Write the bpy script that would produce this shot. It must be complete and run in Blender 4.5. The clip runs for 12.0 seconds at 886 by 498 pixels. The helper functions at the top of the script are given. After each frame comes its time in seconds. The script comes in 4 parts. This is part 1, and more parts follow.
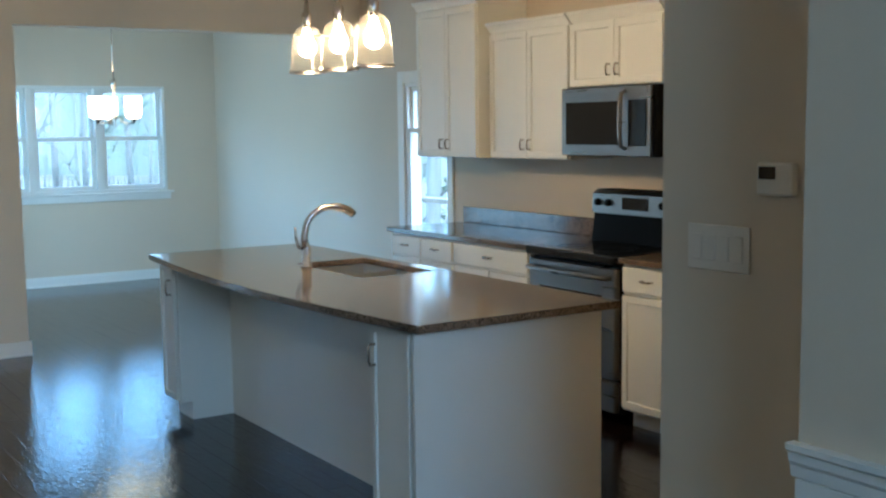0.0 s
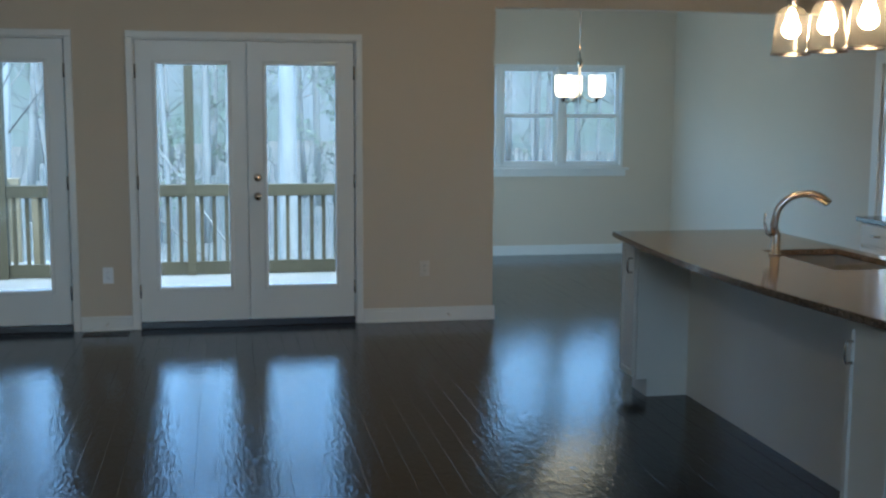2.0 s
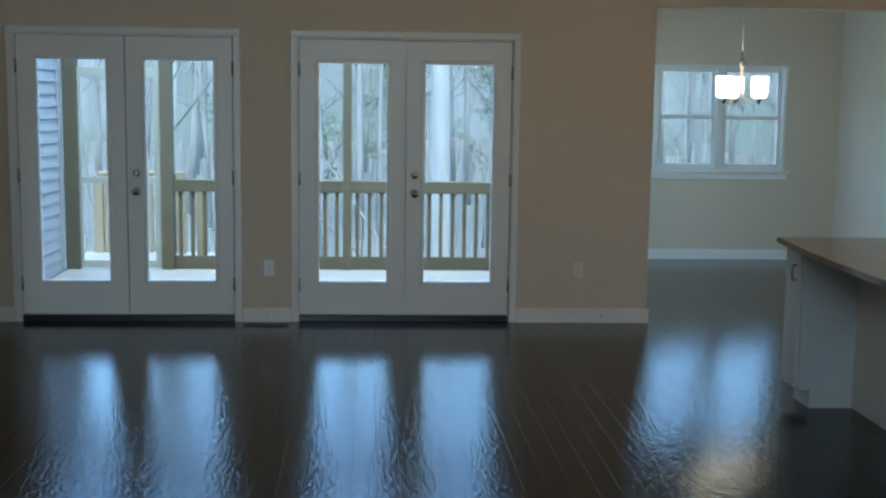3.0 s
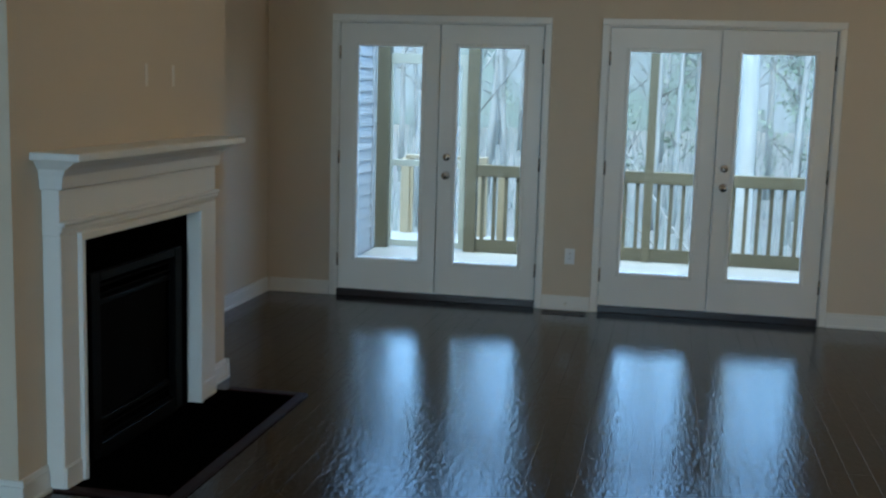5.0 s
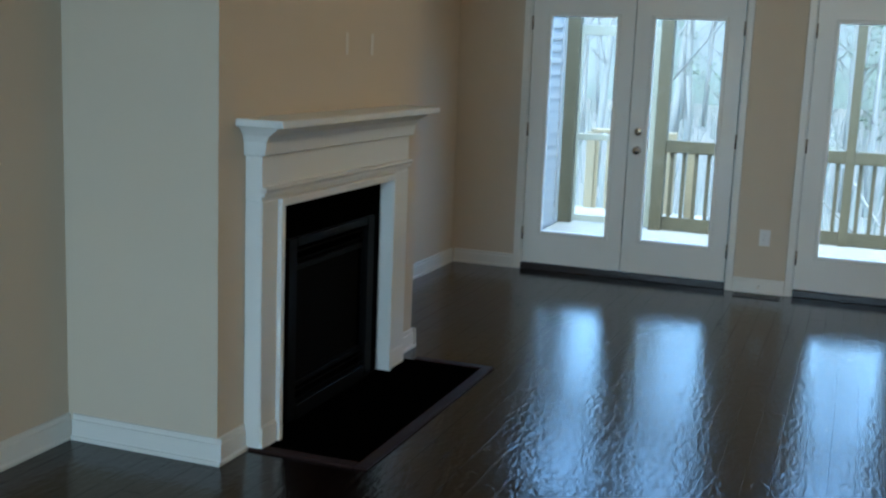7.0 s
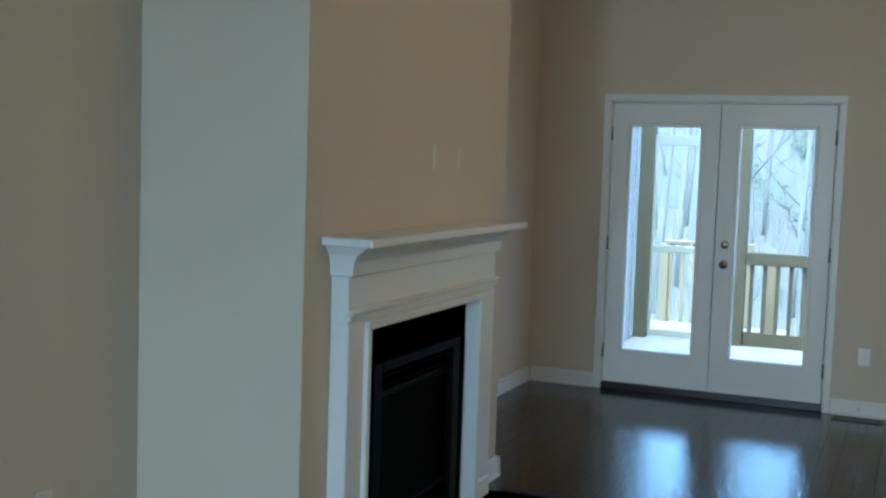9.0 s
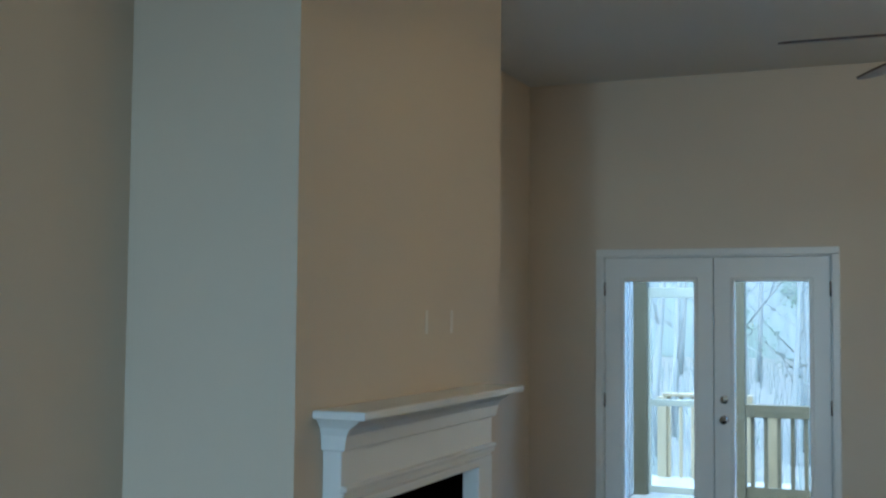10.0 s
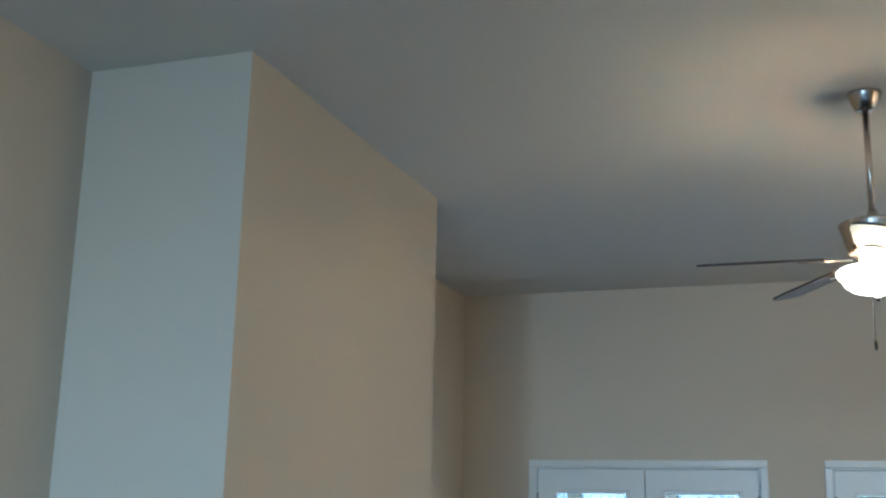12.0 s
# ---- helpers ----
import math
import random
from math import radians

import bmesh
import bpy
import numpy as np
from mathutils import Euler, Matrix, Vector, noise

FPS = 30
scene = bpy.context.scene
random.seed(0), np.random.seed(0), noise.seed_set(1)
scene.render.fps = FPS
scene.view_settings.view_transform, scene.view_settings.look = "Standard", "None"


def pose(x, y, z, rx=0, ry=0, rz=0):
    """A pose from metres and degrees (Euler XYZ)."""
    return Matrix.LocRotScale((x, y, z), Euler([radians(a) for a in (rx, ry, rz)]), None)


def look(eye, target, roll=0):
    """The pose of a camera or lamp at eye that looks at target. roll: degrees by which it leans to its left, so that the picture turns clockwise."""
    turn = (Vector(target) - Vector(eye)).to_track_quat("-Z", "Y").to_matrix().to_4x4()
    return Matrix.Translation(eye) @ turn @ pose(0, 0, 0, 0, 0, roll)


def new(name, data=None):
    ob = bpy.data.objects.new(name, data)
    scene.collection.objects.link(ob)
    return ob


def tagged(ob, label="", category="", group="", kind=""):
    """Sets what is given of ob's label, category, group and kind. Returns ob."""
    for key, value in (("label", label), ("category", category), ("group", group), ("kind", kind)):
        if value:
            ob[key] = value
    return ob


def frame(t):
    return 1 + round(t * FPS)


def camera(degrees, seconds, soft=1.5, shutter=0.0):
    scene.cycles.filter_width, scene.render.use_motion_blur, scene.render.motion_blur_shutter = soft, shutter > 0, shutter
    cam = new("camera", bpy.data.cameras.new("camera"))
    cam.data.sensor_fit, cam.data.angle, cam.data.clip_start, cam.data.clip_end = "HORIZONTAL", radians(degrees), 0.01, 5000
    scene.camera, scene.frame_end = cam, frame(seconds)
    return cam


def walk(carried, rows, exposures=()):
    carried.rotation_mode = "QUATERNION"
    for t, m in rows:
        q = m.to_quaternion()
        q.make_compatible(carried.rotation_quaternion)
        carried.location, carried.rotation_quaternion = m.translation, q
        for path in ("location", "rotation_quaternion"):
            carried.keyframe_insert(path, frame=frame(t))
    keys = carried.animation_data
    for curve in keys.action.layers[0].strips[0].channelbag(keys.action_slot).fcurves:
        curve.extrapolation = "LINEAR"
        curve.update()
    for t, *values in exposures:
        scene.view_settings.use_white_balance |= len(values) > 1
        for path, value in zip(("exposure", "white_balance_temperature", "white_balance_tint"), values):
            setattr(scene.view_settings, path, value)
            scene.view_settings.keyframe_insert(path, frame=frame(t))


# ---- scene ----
cam = camera(43.0, 12.0, soft=2.4)
PATH = [
    (0, (1.001, -1.335, 1.606), (2.085, 0.332, 1.39), -0.7),
    (0.5, (0.981, -1.349, 1.609), (1.898, 0.409, 1.35), -1.1),
    (1, (0.955, -1.323, 1.612), (1.674, 0.526, 1.361), -0.8),
    (1.5, (0.89, -1.307, 1.617), (1.403, 0.61, 1.366), -0.3),
    (2, (0.854, -1.307, 1.629), (1.231, 0.64, 1.376), 0.3),
    (2.5, (0.806, -1.299, 1.63), (1.031, 0.672, 1.377), 0.5),
    (3, (0.788, -1.298, 1.627), (0.91, 0.682, 1.371), 0.8),
    (3.2, (0.79, -1.282, 1.62), (0.865, 0.7, 1.366), 0.8),
    (4.8, (0.69, -1.281, 1.622), (0.36, 0.672, 1.349), 1.1),
    (5, (0.682, -1.281, 1.633), (0.3, 0.661, 1.345), 1.7),
    (5.5, (0.633, -1.268, 1.623), (0.139, 0.644, 1.31), 1.8),
    (6, (0.604, -1.256, 1.619), (0.03, 0.633, 1.299), 2.2),
    (6.5, (0.6, -1.261, 1.625), (-0.05, 0.599, 1.281), 2.3),
    (6.7, (0.6, -1.254, 1.621), (-0.065, 0.598, 1.264), 2.4),
    (8.3, (0.313, -1.016, 1.617), (-0.4, 0.836, 1.387), 1.9),
    (8.5, (0.309, -1.011, 1.616), (-0.394, 0.845, 1.369), 1.9),
    (9, (0.305, -0.976, 1.628), (-0.473, 0.86, 1.47), 1.9),
    (9.5, (0.277, -0.915, 1.641), (-0.503, 0.927, 1.617), 0.9),
    (10, (0.264, -0.892, 1.68), (-0.507, 0.95, 1.793), 0.5),
    (10.5, (0.275, -0.863, 1.705), (-0.471, 0.977, 1.952), 0.7),
    (11, (0.334, -0.923, 1.673), (-0.373, 0.912, 2.041), 0.7),
    (11.5, (0.325, -0.977, 1.667), (-0.34, 0.86, 2.098), 1.2),
    (12, (0.323, -0.969, 1.699), (-0.334, 0.861, 2.169), 1.3),
]
walk(cam, [(t, look(eye, target, roll)) for t, eye, target, roll in PATH],
     exposures=[(0.0, 3.85, 4600, -6), (0.5, 3.55, 4600, -6), (1.0, 3.4, 4600, -5), (1.5, 3.25, 4700, -4), (2.5, 2.93, 5000, -3), (5.0, 3.1, 5100, -5), (5.5, 3.2, 5100, -5), (8.5, 3.65, 4900, -6), (9.5, 3.55, 4780, -6), (10.0, 3.45, 4720, -6), (10.5, 3.4, 4650, -6), (11.0, 3.5, 4600, -6), (11.5, 3.82, 4450, -5), (12.0, 4.07, 4400, -5)])

# ---- world and daylight ----
world = bpy.data.worlds.new("overcast_sky")
scene.world = world
world.use_nodes = True
wn = world.node_tree.nodes
sky = wn.new("ShaderNodeTexSky")
sky.sky_type, sky.sun_disc = "NISHITA", False
sky.sun_elevation, sky.sun_rotation = radians(72), radians(180)
sky.air_density, sky.dust_density, sky.ozone_density = 1.0, 2.6, 2.0
wn["Background"].inputs["Strength"].default_value = 0.15
world.node_tree.links.new(sky.outputs[0], wn["Background"].inputs["Color"])
sun = new("sun", bpy.data.lights.new("sun", "SUN"))
sun.data.energy, sun.data.angle, sun.data.color = 0.6, radians(60), (1.0, 0.97, 0.90)
sun.matrix_world = look((0, -9, 30), (0, 1, 0))

# ---- plan, in metres ----
DOOR_Y = 7.0        # inner face of the wall with the french doors
LEFT_X = -2.35      # inner face of the fireplace wall
CEIL = 3.36
OPEN_X = 2.85       # where the door wall ends and the breakfast nook opens
HEAD_Z = 2.36       # underside of the header over the nook opening
KIT_X = 5.62        # kitchen wall
NOOK_Y = 10.58      # back wall of the nook
NOOK_X = 5.76
BACK_Y = -5.6
CHIM = (-1.65, 2.41, 4.42)  # chimney breast: front face, near side, far side
T = 0.14


# ---- helpers of this scene ----
def part(name, bm, material, parent=None, label=""):
    me = bpy.data.meshes.new(name)
    bm.normal_update()
    bm.to_mesh(me)
    bm.free()
    me.materials.append(material)
    ob = new(name, me)
    if parent is not None:
        ob.parent = parent
        if parent.type == "EMPTY":
            ob.matrix_parent_inverse = Matrix.Translation(parent.location).inverted()
    if label:
        ob["label"] = label
    return ob


def thing(name, at, label, category, group="", kind=""):
    ob = new(name)
    ob.location = at
    ob.empty_display_size = 0.1
    return tagged(ob, label, category, group, kind)


def box(x0, x1, y0, y1, z0, z1, bevel=0.0, bm=None, seg=1):
    own = bmesh.new()
    bmesh.ops.create_cube(own, size=1.0, matrix=Matrix.LocRotScale(((x0 + x1) / 2, (y0 + y1) / 2, (z0 + z1) / 2), None, (abs(x1 - x0), abs(y1 - y0), abs(z1 - z0))))
    if bevel:
        bmesh.ops.bevel(own, geom=own.edges[:], offset=bevel, segments=seg, affect="EDGES", profile=0.5)
    if bm is None:
        return own
    tmp = bpy.data.meshes.new("tmp")
    own.to_mesh(tmp)
    own.free()
    bm.from_mesh(tmp)
    bpy.data.meshes.remove(tmp)
    return bm


def smooth(bm):
    for f in bm.faces:
        f.smooth = True
    return bm


def rod(a, b, r0, r1=None, seg=12, bm=None):
    """A tapered round bar from a to b."""
    bm = bm or bmesh.new()
    a, b = Vector(a), Vector(b)
    way = b - a
    m = Matrix.Translation((a + b) / 2) @ way.to_track_quat("Z", "Y").to_matrix().to_4x4()
    made = bmesh.ops.create_cone(bm, cap_ends=True, segments=seg, radius1=r0, radius2=r0 if r1 is None else r1, depth=way.length, matrix=m)
    for v in made["verts"]:
        for f in v.link_faces:
            f.smooth = len(f.verts) == 4
    return bm


def lathe(profile, at=(0, 0, 0), seg=24, bm=None):
    """A turned body round the z axis from (radius, height) pairs."""
    bm = bm or bmesh.new()
    rings = []
    for r, z in profile:
        rings.append([bm.verts.new((at[0] + max(r, 0.0005) * math.cos(2 * math.pi * k / seg), at[1] + max(r, 0.0005) * math.sin(2 * math.pi * k / seg), at[2] + z)) for k in range(seg)])
    for low, high in zip(rings, rings[1:]):
        for k in range(seg):
            f = bm.faces.new((low[k], low[(k + 1) % seg], high[(k + 1) % seg], high[k]))
            f.smooth = True
    return bm


def extrude(outline, axis, a, b, bm=None):
    """A prism: an outline of pairs in the plane across the axis ('x', 'y' or 'z'), from a to b along it."""
    bm = bm or bmesh.new()

    def put(p, d):
        return {"x": (d, p[0], p[1]), "y": (p[0], d, p[1]), "z": (p[0], p[1], d)}[axis]

    one, two = [bm.verts.new(put(p, a)) for p in outline], [bm.verts.new(put(p, b)) for p in outline]
    n = len(outline)
    for k in range(n):
        bm.faces.new((one[k], one[(k + 1) % n], two[(k + 1) % n], two[k]))
    bm.faces.new(one[::-1])
    bm.faces.new(two)
    bmesh.ops.recalc_face_normals(bm, faces=bm.faces[:])
    return bm


def tube(points, r, seg=10, bm=None):
    """A round bar along a line of points."""
    bm = bm or bmesh.new()
    pts = [Vector(p) for p in points]
    radii = r if isinstance(r, (list, tuple)) else [r] * len(pts)
    rings, side = [], None
    for k, p in enumerate(pts):
        way = (pts[min(k + 1, len(pts) - 1)] - pts[max(k - 1, 0)]).normalized()
        side = (side - way * side.dot(way)).normalized() if side else way.orthogonal().normalized()
        up = way.cross(side)
        rings.append([bm.verts.new(p + radii[k] * (math.cos(2 * math.pi * j / seg) * side + math.sin(2 * math.pi * j / seg) * up)) for j in range(seg)])
    for low, high in zip(rings, rings[1:]):
        for j in range(seg):
            bm.faces.new((low[j], low[(j + 1) % seg], high[(j + 1) % seg], high[j])).smooth = True
    bm.faces.new(rings[0][::-1])
    bm.faces.new(rings[-1])
    return bm


# ---- materials ----
def material(name, color, rough=0.5, metal=0.0, vary=0.08, scale=3.0, grain=60.0, bump=0.05, fine=0.03, coat=0.0, stretch=(1, 1, 1), rough_vary=0.08, random_tone=0.0, spec=0.5, ripple=0.0, ior=1.5):
    """A surface with large stains, fine grain, uneven gloss and relief."""
    m = bpy.data.materials.new(name)
    m.use_nodes = True
    n, link = m.node_tree.nodes, m.node_tree.links.new
    b = n["Principled BSDF"]
    geo = n.new("ShaderNodeNewGeometry")
    mapping = n.new("ShaderNodeMapping")
    mapping.inputs["Scale"].default_value = stretch
    link(geo.outputs["Position"], mapping.inputs["Vector"])
    big, small = n.new("ShaderNodeTexNoise"), n.new("ShaderNodeTexNoise")
    big.inputs["Scale"].default_value, big.inputs["Detail"].default_value = scale, 4
    small.inputs["Scale"].default_value, small.inputs["Detail"].default_value = grain, 3
    for tex in (big, small):
        link(mapping.outputs[0], tex.inputs["Vector"])
    total = n.new("ShaderNodeMath")
    total.operation = "MULTIPLY_ADD"
    link(big.outputs["Fac"], total.inputs[0])
    total.inputs[1].default_value = 2 * vary
    total.inputs[2].default_value = 1 - vary
    second = n.new("ShaderNodeMath")
    second.operation = "MULTIPLY_ADD"
    link(small.outputs["Fac"], second.inputs[0])
    second.inputs[1].default_value = 2 * fine
    second.inputs[2].default_value = -fine
    add = n.new("ShaderNodeMath")
    link(total.outputs[0], add.inputs[0])
    link(second.outputs[0], add.inputs[1])
    out = add
    if random_tone:
        info = n.new("ShaderNodeObjectInfo")
        tone = n.new("ShaderNodeMath")
        tone.operation = "MULTIPLY_ADD"
        link(info.outputs["Random"], tone.inputs[0])
        tone.inputs[1].default_value = 2 * random_tone
        tone.inputs[2].default_value = 1 - random_tone
        out = n.new("ShaderNodeMath")
        out.operation = "MULTIPLY"
        link(add.outputs[0], out.inputs[0])
        link(tone.outputs[0], out.inputs[1])
    mix = n.new("ShaderNodeVectorMath")
    mix.operation = "SCALE"
    mix.inputs[0].default_value = color
    link(out.outputs[0], mix.inputs["Scale"])
    link(mix.outputs[0], b.inputs["Base Color"])
    rr = n.new("ShaderNodeMapRange")
    rr.inputs["To Min"].default_value, rr.inputs["To Max"].default_value = max(rough - rough_vary, 0.02), min(rough + rough_vary, 1)
    link(big.outputs["Fac"], rr.inputs["Value"])
    link(rr.outputs[0], b.inputs["Roughness"])
    b.inputs["Metallic"].default_value = metal
    b.inputs["Specular IOR Level"].default_value = spec
    b.inputs["IOR"].default_value = ior
    b.inputs["Coat Weight"].default_value = coat
    if bump:
        bp = n.new("ShaderNodeBump")
        bp.inputs["Strength"].default_value, bp.inputs["Distance"].default_value = bump, 0.01
        link(small.outputs["Fac"], bp.inputs["Height"])
        if ripple:
            wave, wide = n.new("ShaderNodeTexNoise"), n.new("ShaderNodeBump")
            wave.inputs["Scale"].default_value, wave.inputs["Detail"].default_value, wave.inputs["Distortion"].default_value = 24, 3, 0.8
            squeeze = n.new("ShaderNodeMapping")
            squeeze.inputs["Scale"].default_value = (1.7, 0.65, 1)
            link(geo.outputs["Position"], squeeze.inputs[0])
            link(squeeze.outputs[0], wave.inputs["Vector"])
            wide.inputs["Strength"].default_value, wide.inputs["Distance"].default_value = ripple, 0.01
            link(wave.outputs["Fac"], wide.inputs["Height"])
            link(wide.outputs[0], bp.inputs["Normal"])
        link(bp.outputs[0], b.inputs["Normal"])
    return m


def lit(name, color, strength):
    m = bpy.data.materials.new(name)
    m.use_nodes = True
    b = m.node_tree.nodes["Principled BSDF"]
    b.inputs["Base Color"].default_value = (*color, 1)
    b.inputs["Emission Color"].default_value = (*color, 1)
    b.inputs["Emission Strength"].default_value = strength
    return m


def thin_glass(name, tint=(0.97, 0.985, 0.98), ior=1.5, haze=0.0):
    m = bpy.data.materials.new(name)
    m.use_nodes = True
    n, link = m.node_tree.nodes, m.node_tree.links.new
    n.remove(n["Principled BSDF"])
    clear, gloss, mix, fres = n.new("ShaderNodeBsdfTransparent"), n.new("ShaderNodeBsdfGlossy"), n.new("ShaderNodeMixShader"), n.new("ShaderNodeLayerWeight")
    clear.inputs["Color"].default_value = (*tint, 1)
    gloss.inputs["Roughness"].default_value = 0.01
    fres.inputs["Blend"].default_value = 0.5
    power, grow = n.new("ShaderNodeMath"), n.new("ShaderNodeMath")
    power.operation, grow.operation = "POWER", "MULTIPLY_ADD"
    power.inputs[1].default_value = 5
    grow.inputs[1].default_value, grow.inputs[2].default_value = 0.9, ((ior - 1) / (ior + 1)) ** 2
    link(fres.outputs["Facing"], power.inputs[0])
    link(power.outputs[0], grow.inputs[0])
    link(grow.outputs[0], mix.inputs[0])
    if haze:
        milk, blend = n.new("ShaderNodeBsdfTranslucent"), n.new("ShaderNodeMixShader")
        milk.inputs["Color"].default_value, blend.inputs[0].default_value = (0.9, 0.88, 0.84, 1), haze
        link(clear.outputs[0], blend.inputs[1])
        link(milk.outputs[0], blend.inputs[2])
        clear = blend
    link(clear.outputs[0], mix.inputs[1])
    link(gloss.outputs[0], mix.inputs[2])
    link(mix.outputs[0], n["Material Output"].inputs["Surface"])
    return m


def granite(name):
    """Polished stone of mixed brown, tan, grey and black grains."""
    m = bpy.data.materials.new(name)
    m.use_nodes = True
    n, link = m.node_tree.nodes, m.node_tree.links.new
    b = n["Principled BSDF"]
    geo, cells, cloud = n.new("ShaderNodeNewGeometry"), n.new("ShaderNodeTexVoronoi"), n.new("ShaderNodeTexNoise")
    cells.inputs["Scale"].default_value = 240
    cloud.inputs["Scale"].default_value, cloud.inputs["Detail"].default_value = 9, 5
    link(geo.outputs["Position"], cells.inputs["Vector"])
    link(geo.outputs["Position"], cloud.inputs["Vector"])
    split, add = n.new("ShaderNodeSeparateColor"), n.new("ShaderNodeMath")
    link(cells.outputs["Color"], split.inputs[0])
    add.operation = "MULTIPLY_ADD"
    add.inputs[1].default_value = 0.6
    link(cloud.outputs["Fac"], add.inputs[0])
    link(split.outputs[0], add.inputs[2])
    ramp = n.new("ShaderNodeValToRGB")
    e = ramp.color_ramp.elements
    e[0].position, e[0].color = 0.30, (0.028, 0.021, 0.016, 1)
    e[1].position, e[1].color = 1.0, (0.30, 0.22, 0.15, 1)
    mid = e.new(0.55)
    mid.color = (0.12, 0.080, 0.050, 1)
    half = n.new("ShaderNodeMath")
    half.operation = "MULTIPLY"
    half.inputs[1].default_value = 0.72
    link(add.outputs[0], half.inputs[0])
    link(half.outputs[0], ramp.inputs[0])
    link(ramp.outputs[0], b.inputs["Base Color"])
    b.inputs["Roughness"].default_value = 0.13
    b.inputs["Specular IOR Level"].default_value = 0.5
    return m


WALL = material("tan_wall_paint", (0.62, 0.535, 0.41), 0.75, vary=0.03, scale=1.2, grain=220, bump=0.06, fine=0.02)
CEILING = material("flat_white_ceiling_paint", (0.67, 0.65, 0.60), 0.9, vary=0.03, scale=1.0, grain=200, bump=0.08)
TRIM = material("semi_gloss_white_trim", (0.76, 0.75, 0.70), 0.35, vary=0.03, scale=4, grain=90, bump=0.02, fine=0.01)
CABINET = material("white_cabinet_paint", (0.76, 0.74, 0.68), 0.4, vary=0.03, scale=4, grain=120, bump=0.02, fine=0.01)
FLOOR = material("dark_stained_hardwood", (0.011, 0.0062, 0.0048), 0.10, vary=0.4, scale=2.0, grain=30, bump=0.05, fine=0.3, stretch=(6, 0.7, 6), random_tone=0.35, rough_vary=0.025, spec=0.42, ripple=0.18, ior=1.5)
GRANITE = granite("brown_speckled_granite")
STEEL = material("brushed_stainless_steel", (0.32, 0.30, 0.275), 0.30, 1.0, vary=0.05, scale=3, grain=140, bump=0.03, stretch=(1, 1, 12))
SINK_STEEL = material("satin_sink_steel", (0.62, 0.60, 0.56), 0.32, 1.0, vary=0.05, scale=3, grain=140, bump=0.02)
NICKEL = material("brushed_nickel", (0.55, 0.50, 0.44), 0.25, 1.0, vary=0.05, grain=150, bump=0.02)
BLACK_GLASS = material("black_oven_glass", (0.008, 0.008, 0.009), 0.08, vary=0.1, bump=0)
BLACK = material("black_enamel", (0.0028, 0.0028, 0.0028), 0.5, spec=0.06, vary=0.2, bump=0.03)
SLATE = material("honed_black_slate", (0.0012, 0.0012, 0.0013), 0.7, spec=0.0, ior=1.15, vary=0.25, scale=6, grain=80, bump=0.08)
PLASTIC = material("ivory_plastic", (0.70, 0.65, 0.56), 0.4, vary=0.02, bump=0.0)
WHITE_PLASTIC = material("white_plastic", (0.82, 0.83, 0.83), 0.35, vary=0.02, bump=0.0)
DARK = material("dark_gap", (0.01, 0.01, 0.01), 0.8, vary=0.1, bump=0)
SUBFLOOR = material("dark_joint", (0.002, 0.0015, 0.0012), 1.0, vary=0.1, bump=0, spec=0.0)
# porch lumber darkened in its colour, for the shade of a roof not built
SHADED_LUMBER = material("shaded_treated_lumber", (0.072, 0.063, 0.034), 0.75, vary=0.2, scale=3, grain=60, bump=0.2, fine=0.12, stretch=(4, 4, 1), random_tone=0.12)
DECKING = material("pale_deck_boards", (0.20, 0.195, 0.17), 0.6, vary=0.15, scale=3, grain=60, bump=0.15, stretch=(1, 6, 1), random_tone=0.1)
SIDING = material("pale_grey_vinyl_siding", (0.29, 0.30, 0.30), 0.5, vary=0.04, bump=0.03)
PALE_LUMBER = material("pale_stair_lumber", (0.24, 0.20, 0.12), 0.75, vary=0.2, scale=3, grain=60, bump=0.2, fine=0.12, stretch=(4, 4, 1), random_tone=0.12)
FRAME = material("pale_grey_green_frame_paint", (0.27, 0.28, 0.23), 0.5, vary=0.05, bump=0.02)
GLASS = thin_glass("window_glass")
THRESH = material("dark_bronze_threshold", (0.018, 0.010, 0.008), 0.35, vary=0.2)
BLADE = material("dark_walnut_blade", (0.05, 0.035, 0.028), 0.35, vary=0.2, scale=5, stretch=(8, 1, 1))

# ---- structure ----
def structure(ob, label, category):
    return tagged(ob, label, category, kind="structure")


D1, D2 = (-1.78, -0.245), (0.236, 1.792)   # the two pairs of doors
LEAF_Z = (0.055, 2.08)


def wall_along_x(name, x0, x1, y0, y1, z1, holes, label, material=WALL):
    """A wall with thickness y0..y1 and openings (x0, x1, z0, z1) that go through it."""
    bm = bmesh.new()
    x = x0
    for a, b, low, high in sorted(holes):
        box(x, a, y0, y1, 0, z1, bm=bm)
        if low > 0:
            box(a, b, y0, y1, 0, low, bm=bm)
        box(a, b, y0, y1, high, z1, bm=bm)
        x = b
    if x1 > x:
        box(x, x1, y0, y1, 0, z1, bm=bm)
    bmesh.ops.remove_doubles(bm, verts=bm.verts[:], dist=0.0005)
    return structure(part(name, bm, material), label, "wall")


def wall_along_y(name, y0, y1, x0, x1, z1, holes, label, material=WALL):
    bm = bmesh.new()
    y = y0
    for a, b, low, high in sorted(holes):
        box(x0, x1, y, a, 0, z1, bm=bm)
        if low > 0:
            box(x0, x1, a, b, 0, low, bm=bm)
        box(x0, x1, a, b, high, z1, bm=bm)
        y = b
    if y1 > y:
        box(x0, x1, y, y1, 0, z1, bm=bm)
    return structure(part(name, bm, material), label, "wall")


